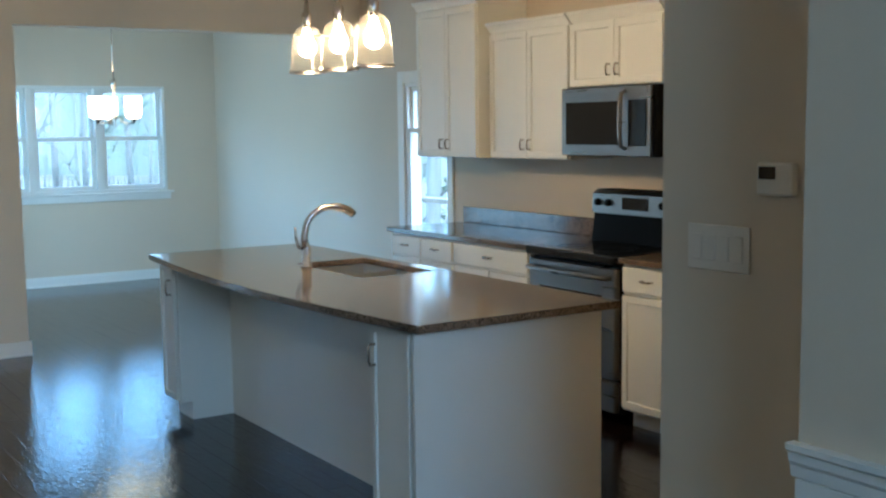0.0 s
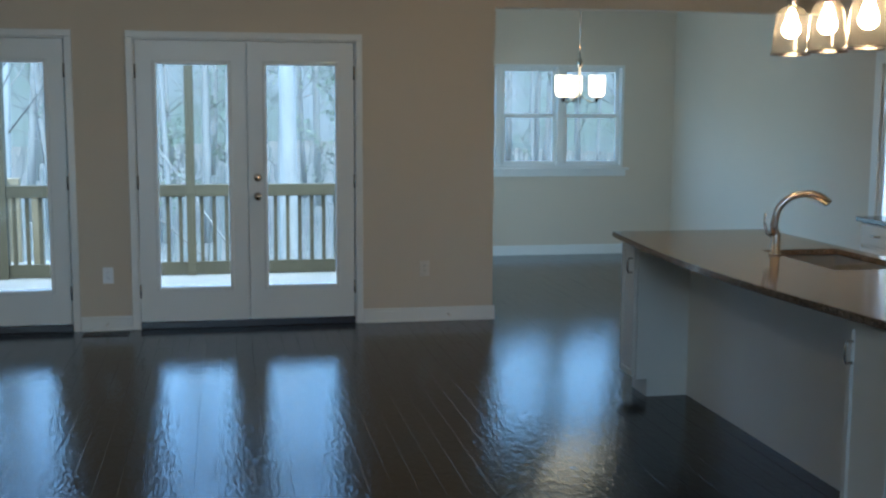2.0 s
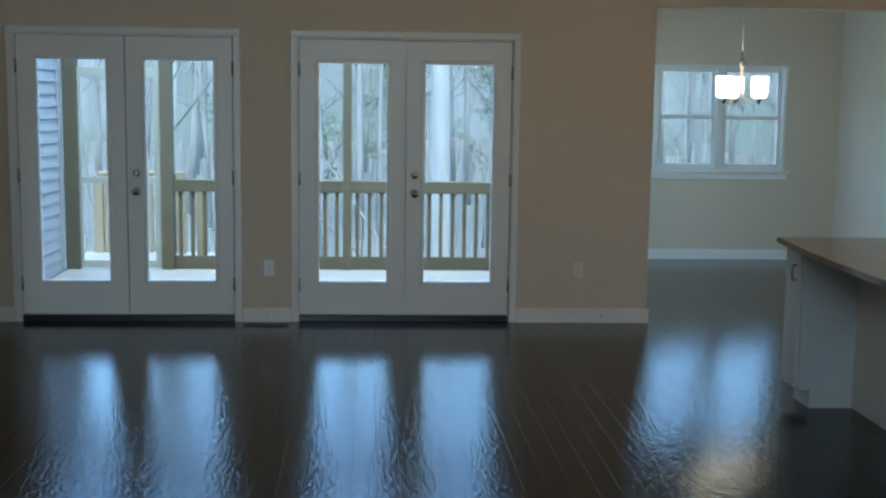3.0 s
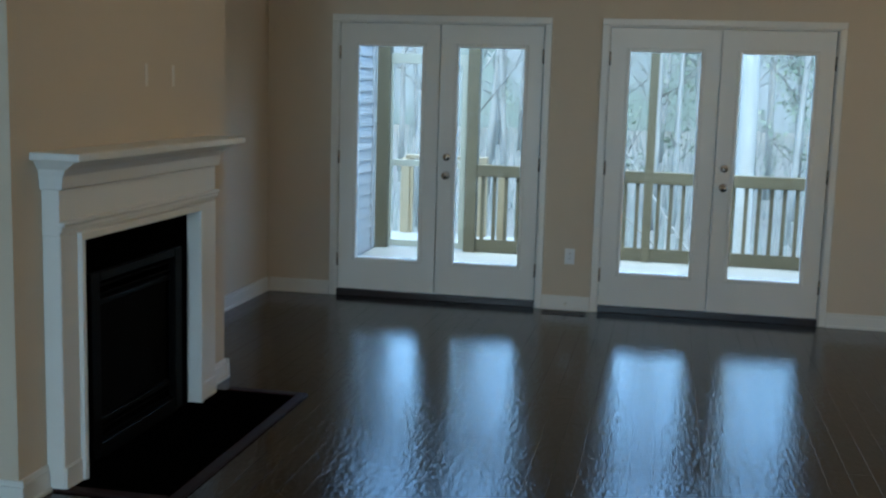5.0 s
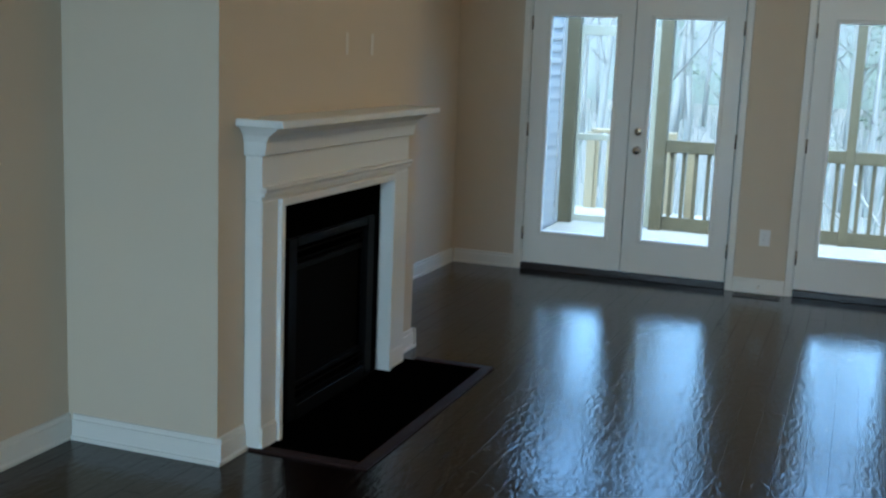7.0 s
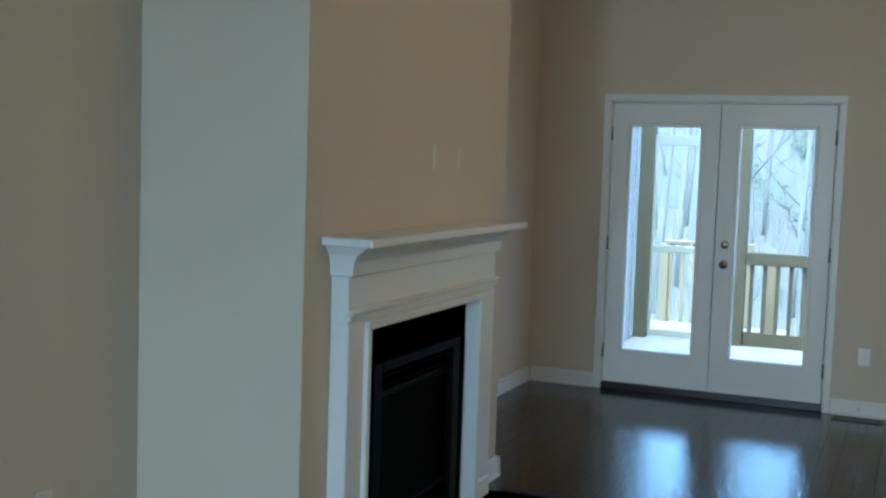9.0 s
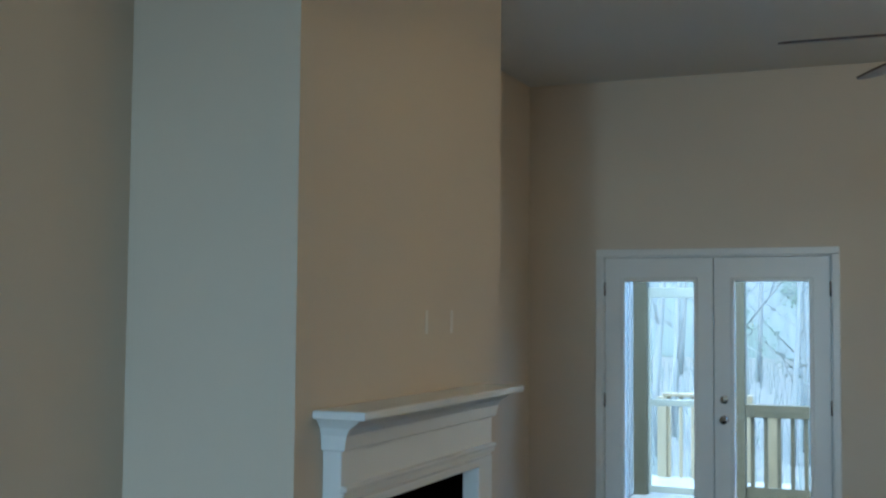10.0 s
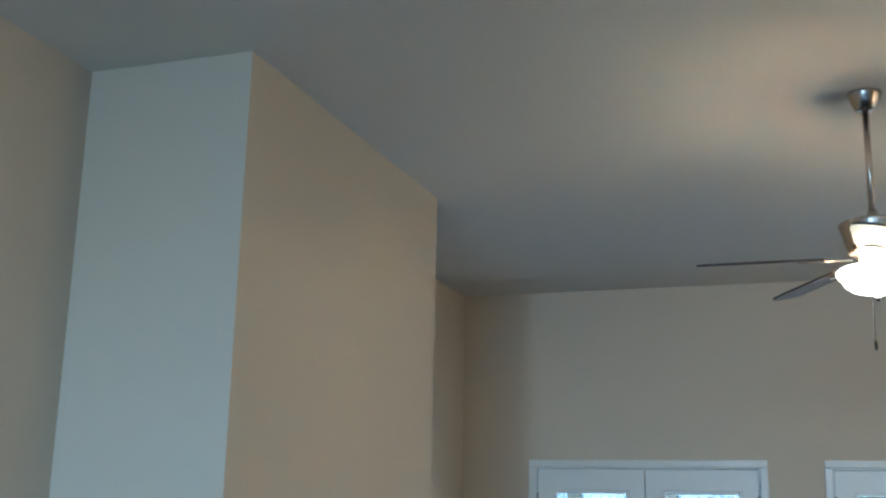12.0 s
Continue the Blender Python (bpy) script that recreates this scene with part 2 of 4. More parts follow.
WIN_X, WIN_Z = (3.10, 5.18), (0.96, 2.075)
KW_Y, KW_Z = (5.65, 6.29), (0.45, 1.95)
wall_along_x("wall_north", LEFT_X - T, KIT_X, DOOR_Y, DOOR_Y + T, CEIL,
             [(D1[0] - 0.035, D1[1] + 0.035, 0, LEAF_Z[1] + 0.035), (D2[0] - 0.035, D2[1] + 0.035, 0, LEAF_Z[1] + 0.035), (OPEN_X, KIT_X, 0, HEAD_Z)],
             "tan painted wall with two pairs of french doors and a wide opening")
wall_along_y("wall_west", BACK_Y, DOOR_Y, LEFT_X - T, LEFT_X, CEIL, [], "tan painted wall behind the chimney breast")
wall_along_y("wall_kitchen", 0.88, DOOR_Y + T, KIT_X, KIT_X + T, CEIL, [(*KW_Y, *KW_Z)], "tan painted kitchen wall behind white cabinets")
wall_along_x("wall_nook_return", KIT_X + T, NOOK_X + T, DOOR_Y, DOOR_Y + T, 2.8, [], "tan painted return of the nook wall")
wall_along_y("wall_nook_east", DOOR_Y + T, NOOK_Y, NOOK_X, NOOK_X + T, 2.8, [], "tan painted wall of the breakfast nook")
wall_along_x("wall_nook_north", OPEN_X - T, NOOK_X + T, NOOK_Y, NOOK_Y + T, 2.8, [(*WIN_X, *WIN_Z)], "tan painted nook wall with a triple window")
# unseen opening and daylight lamp, added to brighten the nook's east wall
wall_along_y("wall_nook_west", DOOR_Y + T, NOOK_Y, OPEN_X - T, OPEN_X, 2.8, [(7.7, 9.6, 0.12, 2.06)], "tan painted wall between nook and porch")
side = new("nook_daylight_fill", bpy.data.lights.new("nook_daylight_fill", "AREA"))
side.data.shape, side.data.size, side.data.size_y = "RECTANGLE", 1.75, 1.85
side.data.energy, side.data.color = 2.4, (0.60, 0.84, 1.0)
side.matrix_world = look((OPEN_X - 0.06, 8.65, 1.09), (5, 8.65, 1.0))
wall_along_y("wall_thermostat", 0.225, 0.88, 3.15, 3.27, CEIL, [], "tan painted end of a partition wall with a thermostat")
wall_along_x("wall_partition", 3.27, KIT_X + T, 0.76, 0.88, CEIL, [], "tan painted partition between hall and kitchen")
wall_along_y("wall_hall", BACK_Y, 0.225, 2.92, 3.27, CEIL, [], "painted hall wall with a white chair rail")
FRONT = (-0.6, 2.05, 2.42, 3.28)  # unseen high opening, added to hold a daylight lamp
LOW_OPENING = (-1.15, -0.37, 0.08, 1.70)  # unseen low opening, added for a second lamp
wall_along_x("wall_south", LEFT_X - T, 3.27, BACK_Y - T, BACK_Y, CEIL, [FRONT, LOW_OPENING], "unseen tan painted wall with two openings for added daylight lamps")
structure(part("ceiling", box(LEFT_X - T, KIT_X + 0.24, BACK_Y - T, DOOR_Y + T, CEIL, CEIL + 0.12), CEILING), "flat white painted ceiling", "ceiling")
structure(part("ceiling_nook", box(OPEN_X - T, NOOK_X + T, DOOR_Y + T, NOOK_Y + T, 2.8, 2.9), CEILING), "flat white painted nook ceiling", "ceiling")

# chimney breast with a firebox cavity
bm = bmesh.new()
cx, cy0, cy1 = CHIM
FB_Y, FB_Z = (2.93, 3.78), (0.06, 0.80)
extrude([(cy0, 0), (FB_Y[0], 0), (FB_Y[0], FB_Z[1]), (FB_Y[1], FB_Z[1]), (FB_Y[1], 0), (cy1, 0), (cy1, CEIL), (cy0, CEIL)], "x", LEFT_X, cx, bm)
structure(part("chimney_breast", bm, WALL), "tan painted chimney breast reaching up to the ceiling", "chimney breast")

# added lamps in two unseen openings, standing in for daylight from behind the camera
area = new("high_daylight_fill", bpy.data.lights.new("high_daylight_fill", "AREA"))
area.data.shape, area.data.size, area.data.size_y = "RECTANGLE", FRONT[1] - FRONT[0] - 0.1, FRONT[3] - FRONT[2] - 0.1
area.data.energy, area.data.color, area.data.spread = 3.0, (0.68, 0.86, 1.0), radians(110)
area.matrix_world = look(((FRONT[0] + FRONT[1]) / 2, BACK_Y - 0.06, (FRONT[2] + FRONT[3]) / 2), (2.4, 1.5, 0.4))
area = new("low_daylight_fill", bpy.data.lights.new("low_daylight_fill", "AREA"))
area.data.shape, area.data.size, area.data.size_y = "RECTANGLE", LOW_OPENING[1] - LOW_OPENING[0] - 0.06, LOW_OPENING[3] - LOW_OPENING[2] - 0.06
area.data.energy, area.data.color, area.data.spread = 1.75, (0.88, 0.96, 1.0), radians(62)
area.matrix_world = look(((LOW_OPENING[0] + LOW_OPENING[1]) / 2, BACK_Y - 0.06, (LOW_OPENING[2] + LOW_OPENING[3]) / 2), (-1.9, 2.4, 0.1))


def baseboard(name, pts):
    """A baseboard along straight runs: (x0, y0, x1, y1, side), the side being the way into the room."""
    bm = bmesh.new()
    for x0, y0, x1, y1, nx, ny in pts:
        for z0, z1, d in ((0, 0.085, 0.016), (0.085, 0.108, 0.010), (0, 0.018, 0.026)):
            if nx:
                box(x0, x0 + nx * d, y0, y1, z0, z1, 0.002, bm)
            else:
                box(x0, x1, y0, y0 + ny * d, z0, z1, 0.002, bm)
    return structure(part(name, bm, TRIM), "white painted baseboard with a shoe moulding", "baseboard")


baseboard("baseboard_west", [(LEFT_X, BACK_Y, 0, cy0, 1, 0), (LEFT_X, cy1, 0, DOOR_Y, 1, 0)])
baseboard("baseboard_chimney", [(LEFT_X + 0.026, cy0, cx + 0.026, 0, 0, -1), (cx, cy0, 0, 2.605, 1, 0), (cx, 4.12, 0, cy1, 1, 0), (LEFT_X + 0.026, cy1, cx + 0.026, 0, 0, 1)])
baseboard("baseboard_north", [(LEFT_X + 0.026, DOOR_Y, D1[0] - 0.062, 0, 0, -1), (D1[1] + 0.062, DOOR_Y, D2[0] - 0.062, 0, 0, -1), (D2[1] + 0.062, DOOR_Y, OPEN_X + 0.016, 0, 0, -1)])
baseboard("baseboard_nook", [(OPEN_X, NOOK_Y, NOOK_X, 0, 0, -1), (NOOK_X, DOOR_Y + T, 0, NOOK_Y - 0.026, -1, 0)])
baseboard("baseboard_hall", [(2.92, BACK_Y, 0, 0.225, -1, 0), (3.15, 0.225, 0, 0.88, -1, 0)])

# chair rail of the hall wall
rail = [(2.92, 0.845), (2.912, 0.85), (2.909, 0.875), (2.902, 0.885), (2.900, 0.905), (2.891, 0.912), (2.891, 0.925), (2.92, 0.925)]
bm = extrude(rail, "y", BACK_Y, 0.238)
structure(part("trim_chair_rail", bm, TRIM), "white painted wooden chair rail", "trim")
bm = box(2.911, 2.92, BACK_Y, 0.225, 0.11, 0.845)
structure(part("trim_wainscot", bm, TRIM), "white painted wainscot below the chair rail", "trim")


# ---- doors and windows ----
def french_doors(name, x0, x1):
    """A pair of glazed doors with jamb, casing, threshold, knobs and hinges."""
    door = thing(name, ((x0 + x1) / 2, DOOR_Y, 0), "white glazed french doors, closed, in a white casing", "french doors", kind="structure")
    y = DOOR_Y
    bm = bmesh.new()
    for a, b in ((x0 - 0.034, x0 - 0.004), (x1 + 0.004, x1 + 0.034)):
        box(a, b, y + 0.001, y + T - 0.002, 0, LEAF_Z[1] + 0.004, 0.002, bm)
    box(x0 - 0.034, x1 + 0.034, y + 0.001, y + T - 0.002, LEAF_Z[1] + 0.004, LEAF_Z[1] + 0.034, 0.002, bm)
    jamb = part("jamb", bm, TRIM, door)
    bm = bmesh.new()
    for a, b in ((x0 - 0.003, x0 + 0.014), (x1 - 0.014, x1 + 0.003)):
        box(a, b, y + 0.057, y + 0.075, 0.052, LEAF_Z[1] - 0.017, 0.0, bm)
    box(x0 - 0.003, x1 + 0.003, y + 0.057, y + 0.075, LEAF_Z[1] - 0.016, LEAF_Z[1] + 0.003, 0.0, bm)
    part("stop", bm, TRIM, jamb)
    bm = bmesh.new()
    for a, b in ((x0 - 0.060, x0 - 0.012), (x1 + 0.012, x1 + 0.060)):
        box(a, b, y - 0.018, y - 0.001, 0, LEAF_Z[1] + 0.014, 0.004, bm)
    box(x0 - 0.060, x1 + 0.060, y - 0.018, y - 0.001, LEAF_Z[1] + 0.015, LEAF_Z[1] + 0.062, 0.004, bm)
    part("casing", bm, TRIM, door)
    bm = box(x0 - 0.003, x1 + 0.003, y - 0.004, y + T, 0.0, 0.05, 0.004)
    part("threshold", bm, THRESH, door, "dark bronze threshold")
    mid = (x0 + x1) / 2
    for n, (a, b) in enumerate(((x0 + 0.003, mid - 0.005), (mid + 0.005, x1 - 0.003))):
        ga, gb = (a + 0.135, b - 0.125) if n == 0 else (a + 0.130, b - 0.128)
        gz0, gz1, top = 0.30, 1.917, LEAF_Z[1] - 0.006
        bm = bmesh.new()
        ya, yb = y + 0.012, y + 0.055
        for q in ((a, ga, 0.055, top), (gb, b, 0.055, top), (ga, gb, 0.055, gz0), (ga, gb, gz1, top)):
            box(q[0], q[1], ya, yb, q[2], q[3], bm=bm)
        leaf = part("leaf", bm, TRIM, door)
        bm = bmesh.new()
        for q in ((ga - 0.022, ga + 0.006, gz0 - 0.022, gz1 + 0.022), (gb - 0.006, gb + 0.022, gz0 - 0.022, gz1 + 0.022), (ga + 0.006, gb - 0.006, gz0 - 0.022, gz0 + 0.006), (ga + 0.006, gb - 0.006, gz1 - 0.006, gz1 + 0.022)):
            box(q[0], q[1], ya - 0.008, yb + 0.008, q[2], q[3], 0.005, bm)
        part("glazing_bead", bm, TRIM, leaf)
        pane = part("pane", box(ga, gb, y + 0.030, y + 0.034, gz0, gz1), GLASS, leaf, "clear glass pane")
        pane.visible_shadow = False
        hx = a - 0.004 if n == 0 else b + 0.004
        for z in (0.28, 1.07, 1.86):
            part("hinge", rod((hx, y + 0.006, z - 0.05), (hx, y + 0.006, z + 0.05), 0.008, seg=8), NICKEL, leaf, "nickel hinge")
    kx = mid + 0.07
    knob = lathe([(0.0, 0.0), (0.031, 0.0), (0.031, 0.006), (0.014, 0.010), (0.012, 0.030), (0.024, 0.036), (0.029, 0.050), (0.024, 0.062), (0.0, 0.066)], seg=20)
    bmesh.ops.transform(knob, matrix=Matrix.Translation((kx, y + 0.012, 0.963)) @ Matrix.Rotation(radians(90), 4, "X"), verts=knob.verts[:])
    part("knob", knob, NICKEL, door, "round brushed nickel knob")
    bolt = lathe([(0.0, 0.0), (0.029, 0.0), (0.029, 0.008), (0.022, 0.014), (0.0, 0.015)], seg=20)
    box(-0.004, 0.004, -0.015, 0.015, 0.012, 0.026, 0.002, bolt)
    bmesh.ops.transform(bolt, matrix=Matrix.Translation((kx, y + 0.012, 1.10)) @ Matrix.Rotation(radians(90), 4, "X"), verts=bolt.verts[:])
    part("deadbolt", bolt, NICKEL, door, "round brushed nickel deadbolt")
    part("astragal", box(mid - 0.018, mid + 0.012, y + 0.056, y + 0.066, 0.06, LEAF_Z[1], 0.003), TRIM, door)
    return door


french_doors("door_1", *D1)
french_doors("door_2", *D2)


def sash(parent, plane, lo, hi, z0, z1, depth, w=0.042):
    """A window sash. plane 'y': it spans x at a depth in y; plane 'x': it spans y at a depth in x."""
    bm = bmesh.new()

    def bar(a, b, c, d, t0=0.0, t1=0.03, out=bm, bevel=0.003):
        if plane == "y":
            box(a, b, depth + t0, depth + t1, c, d, bevel, out)
        else:
            box(depth + t0, depth + t1, a, b, c, d, bevel, out)

    bar(lo, lo + w, z0, z1)
    bar(hi - w, hi, z0, z1)
    bar(lo + w, hi - w, z0, z0 + w)
    bar(lo + w, hi - w, z1 - w, z1)
    s = part("sash", bm, TRIM, parent)
    glass = bmesh.new()
    bar(lo + w - 0.004, hi - w + 0.004, z0 + w - 0.004, z1 - w + 0.004, 0.013, 0.017, glass, 0)
    pane = part("pane", glass, GLASS, s, "clear glass pane")
    pane.visible_shadow = False


win = thing("window_1", ((WIN_X[0] + WIN_X[1]) / 2, NOOK_Y, WIN_Z[0]), "white triple double-hung window with a wooden sill", "window", kind="structure")
bm = bmesh.new()
units = [(3.13, 3.73), (3.80, 4.42), (4.50, 5.145)]
for a, b in ((WIN_X[0], 3.13), (3.73, 3.80), (4.42, 4.50), (5.145, WIN_X[1])):
    box(a, b, NOOK_Y + 0.0, NOOK_Y + T - 0.01, WIN_Z[0] + 0.03, WIN_Z[1] - 0.03, 0.003, bm)
box(WIN_X[0], WIN_X[1], NOOK_Y, NOOK_Y + T - 0.01, WIN_Z[0], WIN_Z[0] + 0.03, 0.003, bm)
box(WIN_X[0], WIN_X[1], NOOK_Y, NOOK_Y + T - 0.01, WIN_Z[1] - 0.03, WIN_Z[1], 0.003, bm)
part("window_frame", bm, TRIM, win)
bm = box(WIN_X[0] - 0.06, WIN_X[1] + 0.06, NOOK_Y - 0.045, NOOK_Y - 0.001, WIN_Z[0] - 0.025, WIN_Z[0] - 0.001, 0.006)
part("window_sill", bm, TRIM, win)
part("apron", box(WIN_X[0] - 0.03, WIN_X[1] + 0.03, NOOK_Y - 0.016, NOOK_Y - 0.001, WIN_Z[0] - 0.095, WIN_Z[0] - 0.026, 0.004), TRIM, win)
for a, b in units:
    zm = 1.525
    sash(win, "y", a, b, zm - 0.02, WIN_Z[1] - 0.03, NOOK_Y + 0.075)
    sash(win, "y", a, b, WIN_Z[0] + 0.03, zm + 0.02, NOOK_Y + 0.035)

win = thing("window_2", (KIT_X, sum(KW_Y) / 2, KW_Z[0]), "narrow white double-hung kitchen window with a white casing", "window", kind="structure")
bm = bmesh.new()
box(KIT_X, KIT_X + 0.07, KW_Y[0], KW_Y[0] + 0.03, *KW_Z, 0.003, bm)
box(KIT_X, KIT_X + 0.07, KW_Y[1] - 0.03, KW_Y[1], *KW_Z, 0.003, bm)
box(KIT_X, KIT_X + 0.07, KW_Y[0] + 0.03, KW_Y[1] - 0.03, KW_Z[1] - 0.03, KW_Z[1], 0.003, bm)
box(KIT_X, KIT_X + 0.07, KW_Y[0] + 0.03, KW_Y[1] - 0.03, KW_Z[0], KW_Z[0] + 0.03, 0.003, bm)
part("window_frame", bm, TRIM, win)
bm = bmesh.new()
box(KIT_X - 0.018, KIT_X - 0.001, KW_Y[1], KW_Y[1] + 0.09, KW_Z[0] - 0.09, KW_Z[1] + 0.09, 0.004, bm)
box(KIT_X - 0.018, KIT_X - 0.001, KW_Y[0] - 0.05, KW_Y[0], KW_Z[0] - 0.09, KW_Z[1] + 0.09, 0.004, bm)
box(KIT_X - 0.018, KIT_X - 0.001, KW_Y[0], KW_Y[1], KW_Z[1], KW_Z[1] + 0.09, 0.004, bm)
box(KIT_X - 0.018, KIT_X - 0.001, KW_Y[0], KW_Y[1], KW_Z[0] - 0.09, KW_Z[0], 0.004, bm)
part("casing", bm, TRIM, win)
sash(win, "x", KW_Y[0] + 0.03, KW_Y[1] - 0.03, 1.56, KW_Z[1] - 0.03, KIT_X + 0.038, 0.03)
sash(win, "x", KW_Y[0] + 0.03, KW_Y[1] - 0.03, KW_Z[0] + 0.03, 1.60, KIT_X + 0.006, 0.03)

# frames of the two unseen openings that hold the added lamps
win = thing("high_lamp_opening", (0.25, BACK_Y, FRONT[2]), "white frame of an unseen high opening with an added lamp", "window", kind="structure")
bm = bmesh.new()
for k in range(5):
    x = FRONT[0] + k * (FRONT[1] - FRONT[0] - 0.05) / 4
    box(x, x + 0.05, BACK_Y - T + 0.01, BACK_Y, FRONT[2], FRONT[3], 0.003, bm)
box(FRONT[0], FRONT[1], BACK_Y - T + 0.012, BACK_Y - 0.002, FRONT[2], FRONT[2] + 0.05, 0.003, bm)
box(FRONT[0], FRONT[1], BACK_Y - T + 0.012, BACK_Y - 0.002, FRONT[3] - 0.05, FRONT[3], 0.003, bm)
part("window_frame", bm, TRIM, win)

win = thing("low_lamp_opening", (LOW_OPENING[0], BACK_Y, LOW_OPENING[2]), "white frame of an unseen tall opening with an added lamp", "window", kind="structure")
bm = bmesh.new()
for a, b in ((LOW_OPENING[0], LOW_OPENING[0] + 0.03), (LOW_OPENING[1] - 0.03, LOW_OPENING[1])):
    box(a, b, BACK_Y - T + 0.01, BACK_Y, LOW_OPENING[2], LOW_OPENING[3], 0.003, bm)
part("window_frame", bm, TRIM, win)

# ---- fireplace ----
def mantel():
    m = thing("fireplace_mantel", (cx, 3.36, 0), "white painted wooden fireplace mantel with moulded shelf", "mantel")
    for a, b, c, d in ((2.605, 2.735, 2.735, 2.765), (3.925, 4.115, 3.895, 3.925)):
        leg = part("leg", box(cx + 0.001, cx + 0.078, a, b, 0.0, 1.02, 0.004), TRIM, m)
        part("inner_bead", box(cx + 0.001, cx + 0.096, c, d, 0.0, 0.985, 0.004), TRIM, leg)
        part("plinth", box(cx + 0.06, cx + 0.086, a + 0.004, b - 0.004, 0.0, 0.10, 0.004), TRIM, leg)
    part("frieze", box(cx + 0.001, cx + 0.075, 2.605, 4.115, 1.02, 1.25, 0.003), TRIM, m)
    bm = box(cx + 0.001, cx + 0.096, 2.735, 3.925, 0.986, 1.019, 0.003)
    part("lintel", bm, TRIM, m)
    bm = bmesh.new()
    box(cx + 0.07, cx + 0.100, 2.60, 4.12, 1.055, 1.075, 0.006, bm)
    box(cx + 0.07, cx + 0.090, 2.60, 4.12, 1.035, 1.055, 0.004, bm)
    part("bead_moulding", bm, TRIM, m)
    crown = [(0.0, 1.195), (0.08, 1.195), (0.092, 1.20), (0.096, 1.222), (0.100, 1.25), (0.116, 1.275), (0.148, 1.295), (0.172, 1.310), (0.0, 1.310)]
    bm = bmesh.new()
    rows = []
    for d, z in crown:
        rows.append([bm.verts.new((cx + 0.001, 2.60 - 0.5 * max(d - 0.08, 0), z)), bm.verts.new((cx + 0.001 + d, 2.60 - 0.5 * max(d - 0.08, 0), z)),
                     bm.verts.new((cx + 0.001 + d, 4.12 + 0.5 * max(d - 0.08, 0), z)), bm.verts.new((cx + 0.001, 4.12 + 0.5 * max(d - 0.08, 0), z))])
    for a, b in zip(rows, rows[1:]):
        for k in range(3):
            bm.faces.new((a[k], a[k + 1], b[k + 1], b[k]))
    bmesh.ops.recalc_face_normals(bm, faces=bm.faces[:])
    part("crown_moulding", bm, TRIM, m)
    part("shelf", box(cx + 0.001, cx + 0.205, 2.525, 4.205, 1.310, 1.342, 0.006, seg=2), TRIM, m)


mantel()

surround = thing("fireplace_surround", (cx, 3.36, 0), "honed black slate slabs round the firebox", "surround")
part("side_slab", box(cx + 0.001, cx + 0.018, 2.75, 2.93, 0.006, 0.985, 0.002), SLATE, surround)
part("side_slab", box(cx + 0.001, cx + 0.018, 3.78, 3.96, 0.006, 0.985, 0.002), SLATE, surround)
part("top_slab", box(cx + 0.001, cx + 0.018, 2.932, 3.778, 0.80, 0.985, 0.002), SLATE, surround)

SOOT = material("matte_black_steel", (0.0025, 0.0025, 0.0025), 0.9, vary=0.2, bump=0.02, spec=0.05)
fire = thing("gas_firebox", (cx - 0.2, 3.355, 0), "black metal gas firebox with glass front", "firebox")
bm = bmesh.new()
y0, y1 = FB_Y
box(cx - 0.45, cx - 0.43, y0 + 0.01, y1 - 0.01, 0.07, 0.79, bm=bm)
box(cx - 0.43, cx + 0.0, y0 + 0.005, y0 + 0.02, 0.07, 0.79, bm=bm)
box(cx - 0.43, cx + 0.0, y1 - 0.02, y1 - 0.005, 0.07, 0.79, bm=bm)
box(cx - 0.43, cx + 0.0, y0 + 0.02, y1 - 0.02, -0.01, 0.08, bm=bm)
box(cx - 0.43, cx + 0.0, y0 + 0.02, y1 - 0.02, 0.78, 0.795, bm=bm)
part("body", bm, SOOT, fire)
bm = bmesh.new()
box(cx + 0.0, cx + 0.035, y0 - 0.02, y0 + 0.06, 0.02, 0.82, 0.004, bm)
box(cx + 0.0, cx + 0.035, y1 - 0.06, y1 + 0.02, 0.02, 0.82, 0.004, bm)
box(cx + 0.0, cx + 0.035, y0 + 0.06, y1 - 0.06, 0.78, 0.82, 0.004, bm)
box(cx + 0.0, cx + 0.035, y0 + 0.06, y1 - 0.06, 0.009, 0.078, 0.004, bm)
part("trim_frame", bm, BLACK, fire)
for z in (0.085, 0.125, 0.71, 0.75):
    b2 = extrude([(cx - 0.01, z - 0.012), (cx + 0.022, z + 0.008), (cx + 0.022, z + 0.014), (cx - 0.01, z - 0.006)], "y", y0 + 0.06, y1 - 0.06)
    part("louver", b2, SOOT, fire)
part("glass_front", box(cx - 0.02, cx - 0.014, y0 + 0.06, y1 - 0.06, 0.17, 0.67), SOOT, fire, "dark fireplace glass")
for k, z in enumerate((0.16, 0.68)):
    part("glass_bar", box(cx - 0.022, cx + 0.01, y0 + 0.06, y1 - 0.06, z - 0.012, z + 0.012, 0.003), BLACK, fire)

hearth = thing("hearth", (-1.37, 3.39, 0), "flush black slate hearth with dark wooden border", "hearth", kind="structure")
for k in range(3):
    w = (4.16 - 2.66) / 3
    part("slate_tile", box(cx + 0.02, -1.155, 2.66 + k * w + 0.002, 2.66 + (k + 1) * w - 0.002, -0.02, 0.008, 0.002), SLATE, hearth)
BORDER = material("reddish_dark_wood_border", (0.022, 0.010, 0.008), 0.6, spec=0.15, vary=0.2, stretch=(4, 1, 4))
part("border", box(-1.153, -1.10, 2.60, 4.22, -0.02, 0.011, 0.003), BORDER, hearth)
part("border", box(cx + 0.02, -1.155, 2.60, 2.655, -0.02, 0.011, 0.003), BORDER, hearth)
